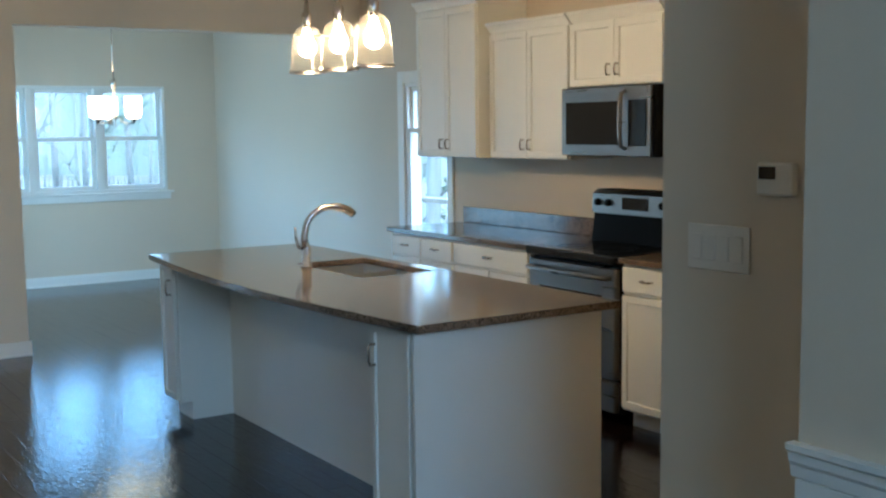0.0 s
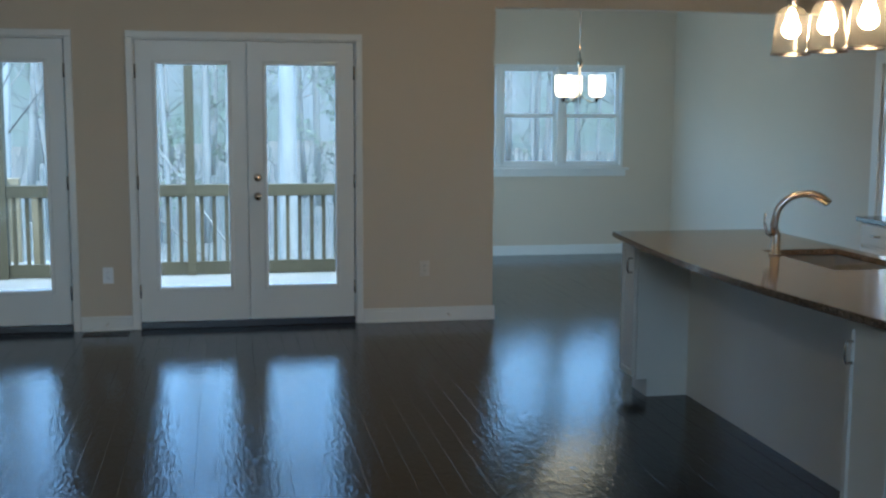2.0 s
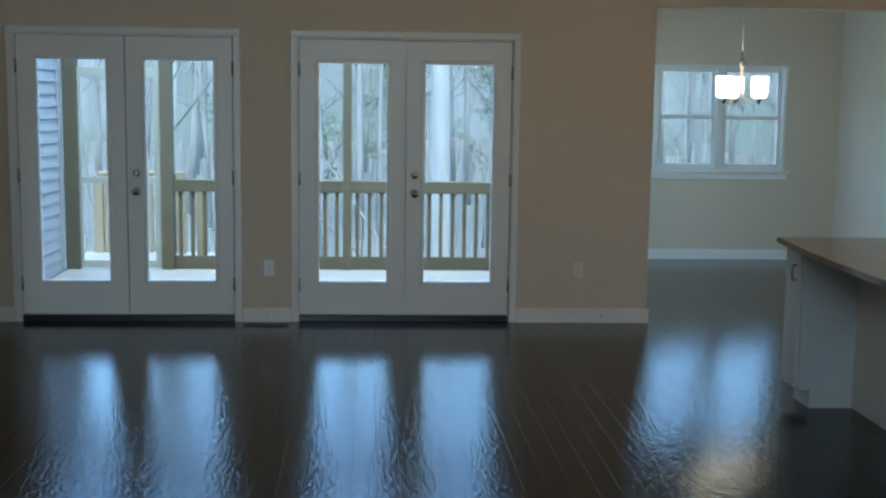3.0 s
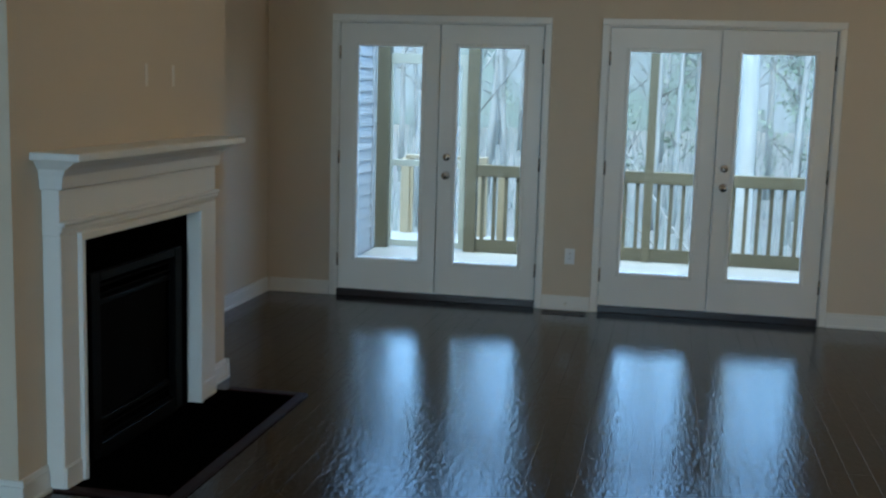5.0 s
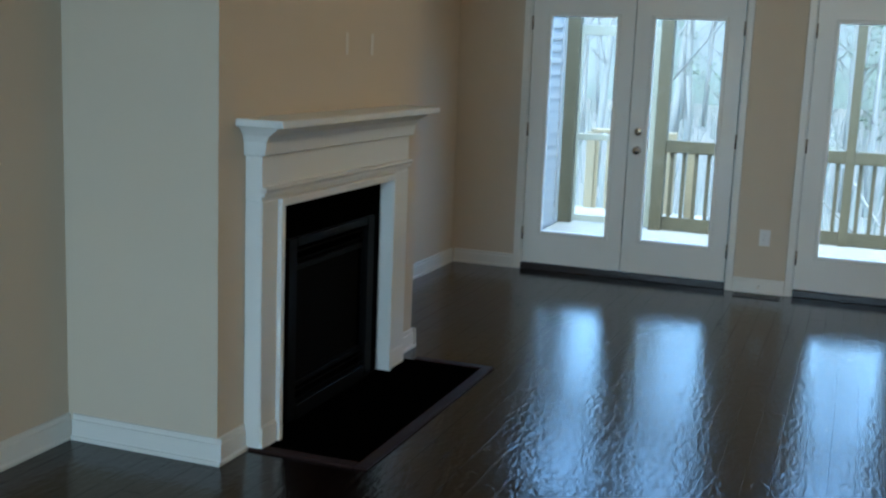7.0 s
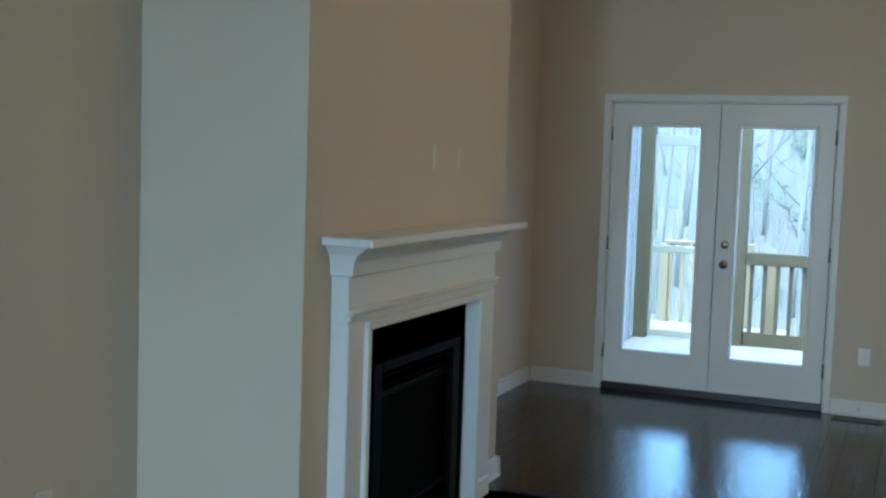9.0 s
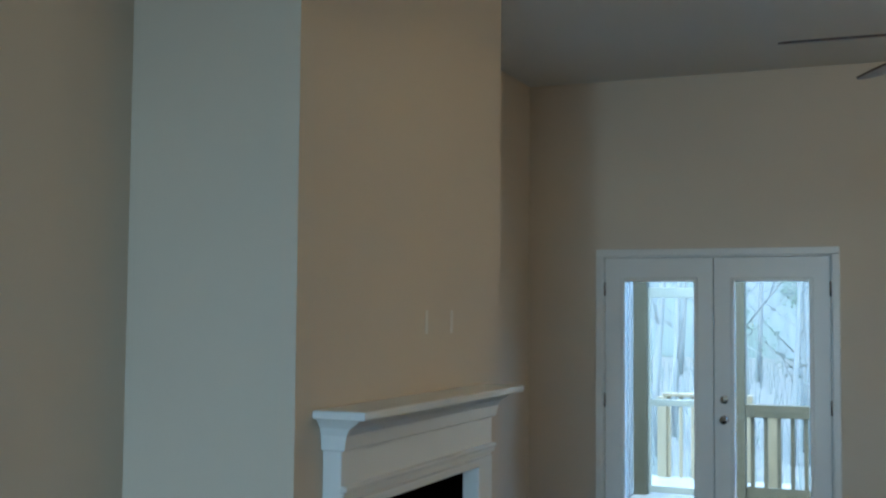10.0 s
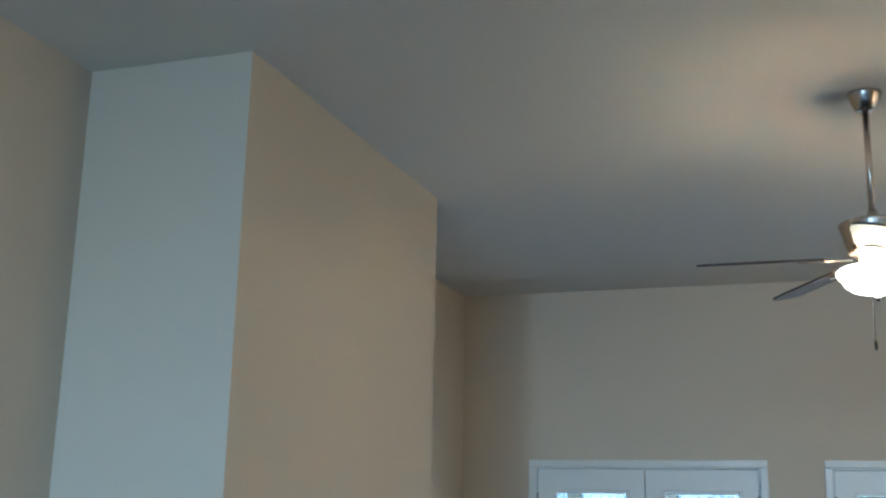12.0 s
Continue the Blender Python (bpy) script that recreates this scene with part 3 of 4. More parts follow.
part("border", box(cx + 0.12, -1.155, 4.165, 4.22, -0.02, 0.011, 0.003), BORDER, hearth)


# ---- kitchen ----
def pull(parent, x, y, z, length, upright, name="handle"):
    """A bar pull on a face that looks to -x."""
    bm = bmesh.new()
    h = length / 2
    if upright:
        pts = [(x, y, z - h), (x - 0.022, y, z - h), (x - 0.028, y, z - h * 0.6), (x - 0.028, y, z + h * 0.6), (x - 0.022, y, z + h), (x, y, z + h)]
    else:
        pts = [(x, y - h, z), (x - 0.022, y - h, z), (x - 0.028, y - h * 0.6, z), (x - 0.028, y + h * 0.6, z), (x - 0.022, y + h, z), (x, y + h, z)]
    return part(name, tube(pts, 0.006, 8, bm), NICKEL, parent, "brushed nickel bar pull")


def shaker(name, parent, x, y0, y1, z0, z1, rail=0.055):
    """A shaker door or drawer front whose face looks to -x; x is the cabinet's face."""
    bm = box(x - 0.020, x - 0.001, y0, y1, z0, z1)
    bmesh.ops.bevel(bm, geom=bm.edges[:], offset=0.002, segments=1, affect="EDGES")
    front = min(bm.faces, key=lambda f: f.calc_center_median().x)
    bmesh.ops.inset_region(bm, faces=[front], thickness=rail - 0.004)
    bmesh.ops.inset_region(bm, faces=[front], thickness=0.004)
    bmesh.ops.translate(bm, vec=(0.009, 0, 0), verts=front.verts[:])
    return part(name, bm, CABINET, parent)


def slab_front(name, parent, x, y0, y1, z0, z1):
    return part(name, box(x - 0.020, x - 0.001, y0, y1, z0, z1, 0.004), CABINET, parent)


def upper(y0, y1, z0, z1, face, label, crown=0.06):
    c = thing("wall_cabinet", (face, (y0 + y1) / 2, z0), label, "wall cabinet", "kitchen wall cabinets")
    part("body", box(face, KIT_X - 0.002, y0, y1, z0, z1, 0.002), CABINET, c)
    mid = (y0 + y1) / 2
    for a, b in ((y0 + 0.006, mid - 0.002), (mid + 0.002, y1 - 0.006)):
        d = shaker("door", c, face, a, b, z0 + 0.006, z1 - 0.012)
        pull(d, face - 0.020, (mid - 0.035) if a < mid - 0.01 and b < mid + 0.01 else (mid + 0.035), z0 + 0.09, 0.06, True)
    if crown:
        o = [(0, 0), (0.012, 0), (0.018, 0.015), (0.035, 0.035), (0.05, 0.045), (0.052, crown), (0, crown)]
        bm = extrude([(face - p, z1 + q) for p, q in o] + [(KIT_X - 0.002, z1 + crown), (KIT_X - 0.002, z1)], "y", y0, y1)
        part("crown", bm, CABINET, c)
    return c


upper(4.71, 5.44, 1.40, 2.40, 5.22, "tall white shaker wall cabinet with two doors")
upper(3.86, 4.66, 1.40, 2.20, 5.29, "white shaker wall cabinet with two doors")
upper(3.075, 3.845, 1.825, 2.20, 5.29, "short white shaker wall cabinet above the microwave")
upper(2.30, 3.055, 1.40, 2.20, 5.29, "white shaker wall cabinet beside the microwave")
FACE = 4.99


def base_cabinet(y0, y1, drawers, doors, label):
    c = thing("base_cabinet", (FACE, (y0 + y1) / 2, 0), label, "base cabinet", "kitchen base cabinets")
    part("body", box(FACE, KIT_X - 0.002, y0, y1, 0.10, 0.884, 0.002), CABINET, c)
    part("toe_kick", box(FACE + 0.075, KIT_X - 0.01, y0, y1, 0.0, 0.10), CABINET, c)
    w = (y1 - y0) / drawers
    for k in range(drawers):
        a, b = y0 + k * w + 0.008, y0 + (k + 1) * w - 0.008
        d = slab_front("drawer", c, FACE, a, b, 0.735, 0.868)
        pull(d, FACE - 0.020, (a + b) / 2, 0.805, 0.07, False)
    w = (y1 - y0) / doors
    for k in range(doors):
        a, b = y0 + k * w + 0.008, y0 + (k + 1) * w - 0.008
        d = shaker("door", c, FACE, a, b, 0.115, 0.72)
        pull(d, FACE - 0.020, a + 0.035 if (k % 2 or doors == 1) else b - 0.035, 0.63, 0.07, True)


base_cabinet(4.665, 5.43, 2, 2, "white base cabinet with two drawers over two doors")
base_cabinet(3.86, 4.655, 1, 2, "white base cabinet with one wide drawer over two doors")
base_cabinet(2.66, 3.06, 1, 1, "white base cabinet with one drawer over one door")

for y0, y1 in ((3.855, 5.46), (2.40, 3.065)):
    top = thing("worktop", (5.28, (y0 + y1) / 2, 0.885), "polished brown speckled granite worktop with a low upstand", "worktop")
    part("slab", box(4.95, KIT_X - 0.002, y0, y1, 0.885, 0.915, 0.004), GRANITE, top)
    part("upstand", box(KIT_X - 0.022, KIT_X - 0.002, y0, y1, 0.9155, 1.028, 0.003), GRANITE, top)

# range
rg = thing("range", (5.28, 3.46, 0), "stainless electric range with black glass cooktop", "range")
y0, y1 = 3.083, 3.84
part("body", box(5.0, 5.60, y0, y1, 0.06, 0.868, 0.003), BLACK, rg)
part("cooktop", box(4.935, 5.46, y0, y1, 0.870, 0.918, 0.008), BLACK_GLASS, rg, "black glass cooktop")
for bx_, by_, r in ((5.12, 3.28, 0.10), (5.12, 3.65, 0.08), (5.38, 3.28, 0.075), (5.38, 3.65, 0.10)):
    ringbm = lathe([(r, 0.9185), (r, 0.9195), (r - 0.004, 0.9195), (r - 0.004, 0.9185)], (bx_, by_, 0), 32)
    part("burner_ring", ringbm, BLACK, rg)
door = part("oven_door", box(4.955, 4.999, y0 + 0.01, y1 - 0.01, 0.25, 0.85, 0.006), STEEL, rg, "stainless oven door")
part("oven_window", box(4.951, 4.956, y0 + 0.11, y1 - 0.11, 0.36, 0.70, 0.002), BLACK_GLASS, door, "black glass oven window")
part("handle", tube([(4.955, y0 + 0.05, 0.80), (4.915, y0 + 0.05, 0.80), (4.905, y0 + 0.12, 0.80), (4.905, y1 - 0.12, 0.80), (4.915, y1 - 0.05, 0.80), (4.955, y1 - 0.05, 0.80)], 0.014, 12), STEEL, door, "stainless bar handle")
part("storage_drawer", box(4.96, 4.999, y0 + 0.01, y1 - 0.01, 0.07, 0.235, 0.006), STEEL, rg)
guard = part("backguard", extrude([(5.44, 0.919), (5.46, 1.08), (5.445, 1.10), (5.46, 1.205), (5.485, 1.225), (5.60, 1.225), (5.60, 0.919)], "y", y0, y1), BLACK, rg)
face = part("control_panel", extrude([(5.438, 1.085), (5.442, 1.20), (5.475, 1.222), (5.485, 1.222), (5.47, 1.085)], "y", y0 + 0.004, y1 - 0.004), STEEL, guard, "stainless control panel")
part("display", box(5.434, 5.44, 3.36, 3.57, 1.115, 1.185, 0.002), BLACK_GLASS, face, "dark clock display")
for y in (3.145, 3.235, 3.69, 3.78):
    k = lathe([(0.0, 0.0), (0.022, 0.0), (0.020, 0.02), (0.0, 0.022)], seg=16)
    bmesh.ops.transform(k, matrix=Matrix.Translation((5.44, y, 1.15)) @ Matrix.Rotation(radians(-90), 4, "Y"), verts=k.verts[:])
    part("knob", k, BLACK, face, "black control knob")

# microwave over the range
mw = thing("microwave", (5.4, 3.45, 1.43), "stainless over-the-range microwave with black glass door", "microwave")
y0, y1 = 3.06, 3.835
part("body", box(5.225, KIT_X - 0.002, y0, y1, 1.43, 1.818, 0.004), BLACK, mw)
front = part("front", box(5.200, 5.224, y0 + 0.03, y1, 1.432, 1.816, 0.005), STEEL, mw, "brushed stainless front")
part("door_glass", box(5.194, 5.2005, y0 + 0.26, y1 - 0.045, 1.495, 1.735, 0.003), BLACK_GLASS, front, "black glass window")
part("keypad", box(5.194, 5.2005, y0 + 0.06, y0 + 0.20, 1.49, 1.74, 0.003), BLACK_GLASS, front, "black keypad")
part("vent_grille", box(5.194, 5.2005, y0 + 0.05, y1 - 0.02, 1.775, 1.808, 0.002), STEEL, front)
part("handle", tube([(5.20, y0 + 0.225, 1.475), (5.165, y0 + 0.225, 1.49), (5.158, y0 + 0.225, 1.56), (5.155, y0 + 0.225, 1.64), (5.158, y0 + 0.225, 1.72), (5.165, y0 + 0.225, 1.775), (5.20, y0 + 0.225, 1.79)], 0.012, 12), STEEL, front, "curved stainless handle")

# island
isl = thing("kitchen_island", (3.55, 3.44, 0), "white painted kitchen island with recessed seating side", "island")
bm = bmesh.new()
for q in ((3.42, 3.44, 2.09, 4.80), (3.94, 3.96, 2.09, 4.80), (3.44, 3.94, 2.09, 2.11), (3.44, 3.94, 4.78, 4.80)):
    box(*q, 0.10, 0.884, bm=bm)
box(3.44, 3.94, 2.11, 4.78, 0.10, 0.12, bm=bm)
part("body", bm, CABINET, isl)
part("base", box(3.421, 3.885, 2.105, 4.785, 0.0, 0.10), CABINET, isl)
part("back_panel", box(3.408, 3.4195, 2.40, 4.575, 0.0, 0.884, 0.002), CABINET, isl)
part("end_panel", box(3.085, 3.975, 2.070, 2.0895, 0.0, 0.884, 0.002), CABINET, isl)
for y0, y1 in ((2.09, 2.40), (4.575, 4.80)):
    col = part("end_cabinet", box(3.105, 3.4185, y0, y1, 0.10, 0.884, 0.002), CABINET, isl)
    part("toe_kick", box(3.17, 3.4185, y0, y1, 0.0, 0.10), CABINET, col)
    d = shaker("door", isl, 3.105, y0 + 0.02, y1 - 0.008, 0.115, 0.86, 0.045)
    pull(d, 3.085, y1 - 0.045 if y0 < 3 else y0 + 0.05, 0.745, 0.08, True)

# granite top with a bowed front edge and a sink cut-out
def island_top():
    X1, Y0, Y1 = 3.985, 1.965, 4.83
    hole = (3.50, 3.90, 3.20, 3.90)
    n = 24
    ys = sorted([Y0 + (Y1 - Y0) * k / n for k in range(n + 1)] + [hole[2], hole[3]])
    bm = bmesh.new()
    rings = []
    for y in ys:
        u = (y - Y0) / (Y1 - Y0)
        front = 3.035 - 0.10 * math.sin(math.pi * u)
        rings.append([bm.verts.new((x, y, 0.915)) for x in (front, hole[0], hole[1], X1)])
    for a, b, ya, yb in zip(rings, rings[1:], ys, ys[1:]):
        for k in range(3):
            if k == 1 and ya >= hole[2] - 1e-6 and yb <= hole[3] + 1e-6:
                continue
            bm.faces.new((a[k], a[k + 1], b[k + 1], b[k]))
    made = bmesh.ops.extrude_face_region(bm, geom=bm.faces[:])
    bmesh.ops.translate(bm, vec=(0, 0, -0.031), verts=[v for v in made["geom"] if isinstance(v, bmesh.types.BMVert)])
    bmesh.ops.recalc_face_normals(bm, faces=bm.faces[:])
    edges = [e for e in bm.edges if e.calc_face_angle(0) > 0.9]
    bmesh.ops.bevel(bm, geom=edges, offset=0.005, segments=2, affect="EDGES")
    return bm


top = thing("island_worktop", (3.5, 3.4, 0.884), "polished brown granite island top with a bowed edge", "worktop")
part("slab", island_top(), GRANITE, top)
sink = thing("kitchen_sink", (3.70, 3.55, 0.70), "double-bowl stainless undermount sink", "sink")
for y0, y1 in ((3.21, 3.54), (3.57, 3.89)):
    bm = bmesh.new()
    x0, x1, z0, z1 = 3.508, 3.892, 0.735, 0.8835
    box(x0 - 0.004, x1 + 0.004, y0 - 0.004, y1 + 0.004, z0, z0 + 0.006, bm=bm)
    for q in ((x0 - 0.004, x0, y0, y1), (x1, x1 + 0.004, y0, y1), (x0 - 0.004, x1 + 0.004, y0 - 0.004, y0), (x0 - 0.004, x1 + 0.004, y1, y1 + 0.004)):
        box(q[0], q[1], q[2], q[3], z0 + 0.006, z1, bm=bm)
    bowl = part("bowl", bm, SINK_STEEL, sink)
    part("drain", lathe([(0.0, 0.001), (0.04, 0.001), (0.042, 0.004), (0.0, 0.004)], (3.7, (y0 + y1) / 2, z0 + 0.006), 20), STEEL, bowl)
part("divider", box(3.508, 3.892, 3.545, 3.565, 0.72, 0.880, 0.003), SINK_STEEL, sink)

fx, fy = 3.475, 3.72
faucet = thing("faucet", (fx, fy, 0.915), "brushed nickel high-arc pull-down kitchen faucet", "faucet")
part("base", lathe([(0.0, 0), (0.030, 0), (0.030, 0.008), (0.024, 0.014), (0.022, 0.10), (0.018, 0.115), (0.0, 0.116)], (fx, fy, 0.915), 20), NICKEL, faucet)
arc = [(fx, fy, 1.0), (fx - 0.012, fy, 1.06)] + [(fx + 0.135 - 0.14 * math.cos(a), fy - 0.03 * (1 - math.cos(a)), 1.09 + 0.125 * math.sin(a)) for a in [radians(q) for q in range(14, 142, 9)]]
part("spout", tube(arc, [0.021, 0.019] + [0.017] * 8 + [0.016, 0.018] + [0.021] * 5, 14), NICKEL, faucet)
part("lever", tube([(fx, fy + 0.02, 1.0), (fx - 0.03, fy + 0.03, 1.02), (fx - 0.045, fy + 0.03, 1.07), (fx - 0.045, fy + 0.03, 1.12)], [0.012, 0.010, 0.007, 0.006], 10), NICKEL, faucet, "side lever handle")


# ---- lamps ----
BULB = lit("lit_bulb", (1.0, 0.58, 0.26), 19)
OPAL = lit("lit_opal_glass", (1.0, 0.74, 0.44), 0.65)
SHADE = thin_glass("seeded_lamp_glass", (0.96, 0.94, 0.90), 1.5, 0.009)

pend = thing("island_pendant_light", (3.48, 3.325, CEIL), "three-light linear pendant with clear glass bell shades", "pendant light")
part("canopy", box(3.43, 3.53, 3.1, 3.55, CEIL - 0.03, CEIL - 0.001, 0.008), NICKEL, pend)
for y in (3.15, 3.50):
    part("stem", rod((3.48, y, 2.24), (3.48, y, CEIL - 0.03), 0.007), NICKEL, pend)
part("bar", tube([(3.48, 2.96, 2.24), (3.48, 3.715, 2.24)], 0.011, 10), NICKEL, pend)
for y in (3.665, 3.337, 3.01):
    sock = part("socket", lathe([(0.0, 2.085), (0.020, 2.085), (0.024, 2.115), (0.026, 2.155), (0.014, 2.175), (0.010, 2.23), (0.0, 2.235)], (3.48, y, 0), 16), NICKEL, pend)
    prof = [(0.030, 2.1), (0.055, 2.085), (0.072, 2.055), (0.080, 1.985), (0.086, 1.895), (0.094, 1.875), (0.092, 1.873), (0.083, 1.897), (0.077, 1.985), (0.069, 2.052), (0.054, 2.08), (0.030, 2.095)]
    g = part("shade", lathe(prof, (3.48, y, 0), 28), SHADE, pend, "clear glass bell shade")
    g.visible_shadow = False
    part("shade_rim", lathe([(0.093, 1.871), (0.096, 1.875), (0.093, 1.881), (0.090, 1.875), (0.093, 1.871)], (3.48, y, 0), 28), NICKEL, g)
    part("bulb", lathe([(0.0, 1.95), (0.022, 1.955), (0.040, 1.975), (0.042, 2.), (0.028, 2.04), (0.013, 2.085)], (3.48, y, 0), 16), BULB, sock, "glowing bulb")

ch = thing("nook_chandelier", (4.09, 8.8, 2.8), "small nickel chandelier with three lit opal glass shades", "chandelier")
CX, CY = 4.09, 8.8
part("canopy", lathe([(0.0, 2.77), (0.05, 2.772), (0.062, 2.799), (0.0, 2.799)], (CX, CY, 0), 20), NICKEL, ch)
part("rod", rod((CX, CY, 2.12), (CX, CY, 2.77), 0.005), NICKEL, ch)
part("body", lathe([(0.0, 1.64), (0.014, 1.65), (0.008, 1.68), (0.022, 1.72), (0.012, 1.78), (0.010, 1.98), (0.024, 2.0), (0.026, 2.05), (0.010, 2.08), (0.009, 2.13), (0.0, 2.131)], (CX, CY, 0), 16), NICKEL, ch)
for ang in (190, -10, 90):
    dx, dy = math.cos(radians(ang)), math.sin(radians(ang))
    arm = part("arm", tube([(CX + dx * q, CY + dy * q, z) for q, z in ((0.01, 1.74), (0.06, 1.69), (0.12, 1.665), (0.16, 1.68), (0.165, 1.71))], 0.006, 8), NICKEL, ch)
    ax, ay = CX + dx * 0.165, CY + dy * 0.165
    part("cup", lathe([(0.0, 1.66), (0.010, 1.665), (0.02, 1.69), (0.045, 1.705), (0.045, 1.715), (0.0, 1.716)], (ax, ay, 0), 16), NICKEL, arm)
    part("shade", lathe([(0.0, 1.717), (0.05, 1.717), (0.070, 1.735), (0.076, 1.80), (0.076, 1.91), (0.072, 1.91), (0.072, 1.80), (0.066, 1.74), (0.0, 1.724)], (ax, ay, 0), 24), OPAL, arm, "lit opal glass shade")

FX, FY = 0.466, 3.465
fan = thing("ceiling_fan", (FX, FY, CEIL), "nickel ceiling fan with dark blades and lit glass bowl", "ceiling fan")
part("canopy", lathe([(0.0, -0.075), (0.028, -0.075), (0.040, -0.066), (0.056, -0.030), (0.064, -0.012), (0.066, -0.001), (0.0, -0.001)], (FX, FY, CEIL), 24), NICKEL, fan)
part("downrod", rod((FX, FY, 2.85), (FX, FY, CEIL - 0.075), 0.0125), NICKEL, fan)
part("coupling", lathe([(0.0, 2.838), (0.026, 2.838), (0.024, 2.862), (0.016, 2.885), (0.0, 2.886)], (FX, FY, 0), 20), NICKEL, fan)
part("motor_housing", lathe([(0.0, 2.712), (0.088, 2.712), (0.097, 2.718), (0.104, 2.745), (0.118, 2.800), (0.127, 2.822), (0.127, 2.830), (0.118, 2.837), (0.0, 2.838)], (FX, FY, 0), 32), NICKEL, fan)
part("switch_housing", lathe([(0.0, 2.655), (0.045, 2.655), (0.062, 2.665), (0.062, 2.700), (0.078, 2.706), (0.078, 2.711), (0.0, 2.711)], (FX, FY, 0), 24), NICKEL, fan)
for k in range(5):
    a = radians(196 + 72 * k)
    m = Matrix.Translation((FX, FY, 2.702)) @ Matrix.Rotation(a, 4, "Z") @ Matrix.Rotation(radians(3.4), 4, "Y") @ Matrix.Rotation(radians(-11), 4, "X")
    o = [(0.20, -0.055), (0.30, -0.066), (0.55, -0.072), (0.63, -0.066), (0.66, -0.04), (0.67, 0.0), (0.66, 0.04), (0.63, 0.066), (0.55, 0.072), (0.30, 0.066), (0.20, 0.055)]
    bm = extrude(o, "z", -0.004, 0.004)
    bmesh.ops.transform(bm, matrix=m, verts=bm.verts[:])
    blade = part("blade", bm, BLADE, fan, "dark wooden blade")
    bm = extrude([(0.09, -0.018), (0.16, -0.012), (0.20, -0.03), (0.26, -0.035), (0.29, 0.0), (0.26, 0.035), (0.20, 0.03), (0.16, 0.012), (0.09, 0.018)], "z", -0.011, -0.0045)
    bmesh.ops.transform(bm, matrix=m, verts=bm.verts[:])
    part("blade_iron", bm, NICKEL, blade, "nickel blade iron")
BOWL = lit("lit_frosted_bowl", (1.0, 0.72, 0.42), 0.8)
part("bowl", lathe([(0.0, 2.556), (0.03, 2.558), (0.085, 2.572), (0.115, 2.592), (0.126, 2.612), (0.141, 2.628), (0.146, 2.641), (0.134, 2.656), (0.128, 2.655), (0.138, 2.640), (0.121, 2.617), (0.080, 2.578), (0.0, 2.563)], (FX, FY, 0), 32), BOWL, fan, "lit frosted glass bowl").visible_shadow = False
part("finial", lathe([(0.0, 2.532), (0.010, 2.536), (0.014, 2.546), (0.008, 2.556), (0.0, 2.557)], (FX, FY, 0), 12), NICKEL, fan)
for dx, z in ((-0.02, 2.37), (0.03, 2.31)):
    ch_ = part("pull_chain", rod((FX + dx, FY - 0.05, z), (FX + dx, FY - 0.05, 2.68), 0.0015, seg=6), NICKEL, fan)
    part("pull_bob", lathe([(0.0, -0.03), (0.006, -0.025), (0.007, 0.0), (0.003, 0.02), (0.0, 0.021)], (FX + dx, FY - 0.05, z), 10), SHADED_LUMBER, ch_, "wooden pull bob")
lamp = new("fan_bulbs", bpy.data.lights.new("fan_bulbs", "POINT"))
lamp.data.energy, lamp.data.color, lamp.data.shadow_soft_size = 0.62, (1.0, 0.60, 0.28), 0.05
lamp.location = (FX, FY, 2.625)

# ---- floor ----
bm = box(LEFT_X - T, NOOK_X + T, BACK_Y - T, DOOR_Y + T, -0.12, -0.012)
box(OPEN_X - T, NOOK_X + T, DOOR_Y + T, NOOK_Y + T, -0.12, -0.012, bm=bm)
structure(part("floor", bm, SUBFLOOR), "dark stained hardwood floor laid in long planks", "floor")

# ---- porch and woods ----
porch = thing("porch", (0.2, 8.6, -0.05), "screened wooden porch with pale deck boards", "porch", kind="structure")
y = DOOR_Y + T + 0.01
while y < 10.12:
    part("deck_board", box(-2.24, 2.69, y, y + 0.135, -0.085, -0.05, 0.003), DECKING, porch)
    y += 0.14
part("joist_deck", box(-2.25, 2.70, DOOR_Y + T, 10.15, -0.30, -0.09), SHADED_LUMBER, porch)
PY = 10.0


def post(x, y=PY, w=0.09, z1=2.55):
    return part("post", box(x - w / 2, x + w / 2, y - w / 2, y + w / 2, -0.05, z1, 0.004), SHADED_LUMBER, porch, "square lumber post")


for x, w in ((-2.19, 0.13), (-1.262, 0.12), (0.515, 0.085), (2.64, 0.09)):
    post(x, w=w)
part("beam", box(-2.24, 2.70, PY - 0.045, PY + 0.045, 2.12, 2.24, 0.004), SHADED_LUMBER, porch)
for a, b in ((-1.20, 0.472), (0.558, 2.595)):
    part("top_rail", box(a, b, PY - 0.045, PY + 0.045, 0.73, 0.85, 0.005), SHADED_LUMBER, porch)
    part("bottom_rail", box(a, b, PY - 0.02, PY + 0.02, -0.045, 0.085, 0.004), SHADED_LUMBER, porch)
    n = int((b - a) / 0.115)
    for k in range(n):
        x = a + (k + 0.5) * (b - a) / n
        part("baluster", box(x - 0.018, x + 0.018, PY - 0.018, PY + 0.018, 0.085, 0.73, 0.002), SHADED_LUMBER, porch)

# screen door at the porch corner
sd = thing("screen_door", (-1.78, PY, -0.04), "pale grey-green framed screen door, closed", "screen door")
bm = bmesh.new()
for q in ((-2.122, -2.095, -0.03, 1.94), (-1.385, -1.325, -0.03, 1.94), (-2.095, -1.385, -0.03, 0.035), (-2.095, -1.385, 1.84, 1.94), (-2.095, -1.385, 0.80, 0.865)):
    box(q[0], q[1], PY - 0.016, PY + 0.016, q[2], q[3], 0.003, bm)
part("frame", bm, FRAME, sd)

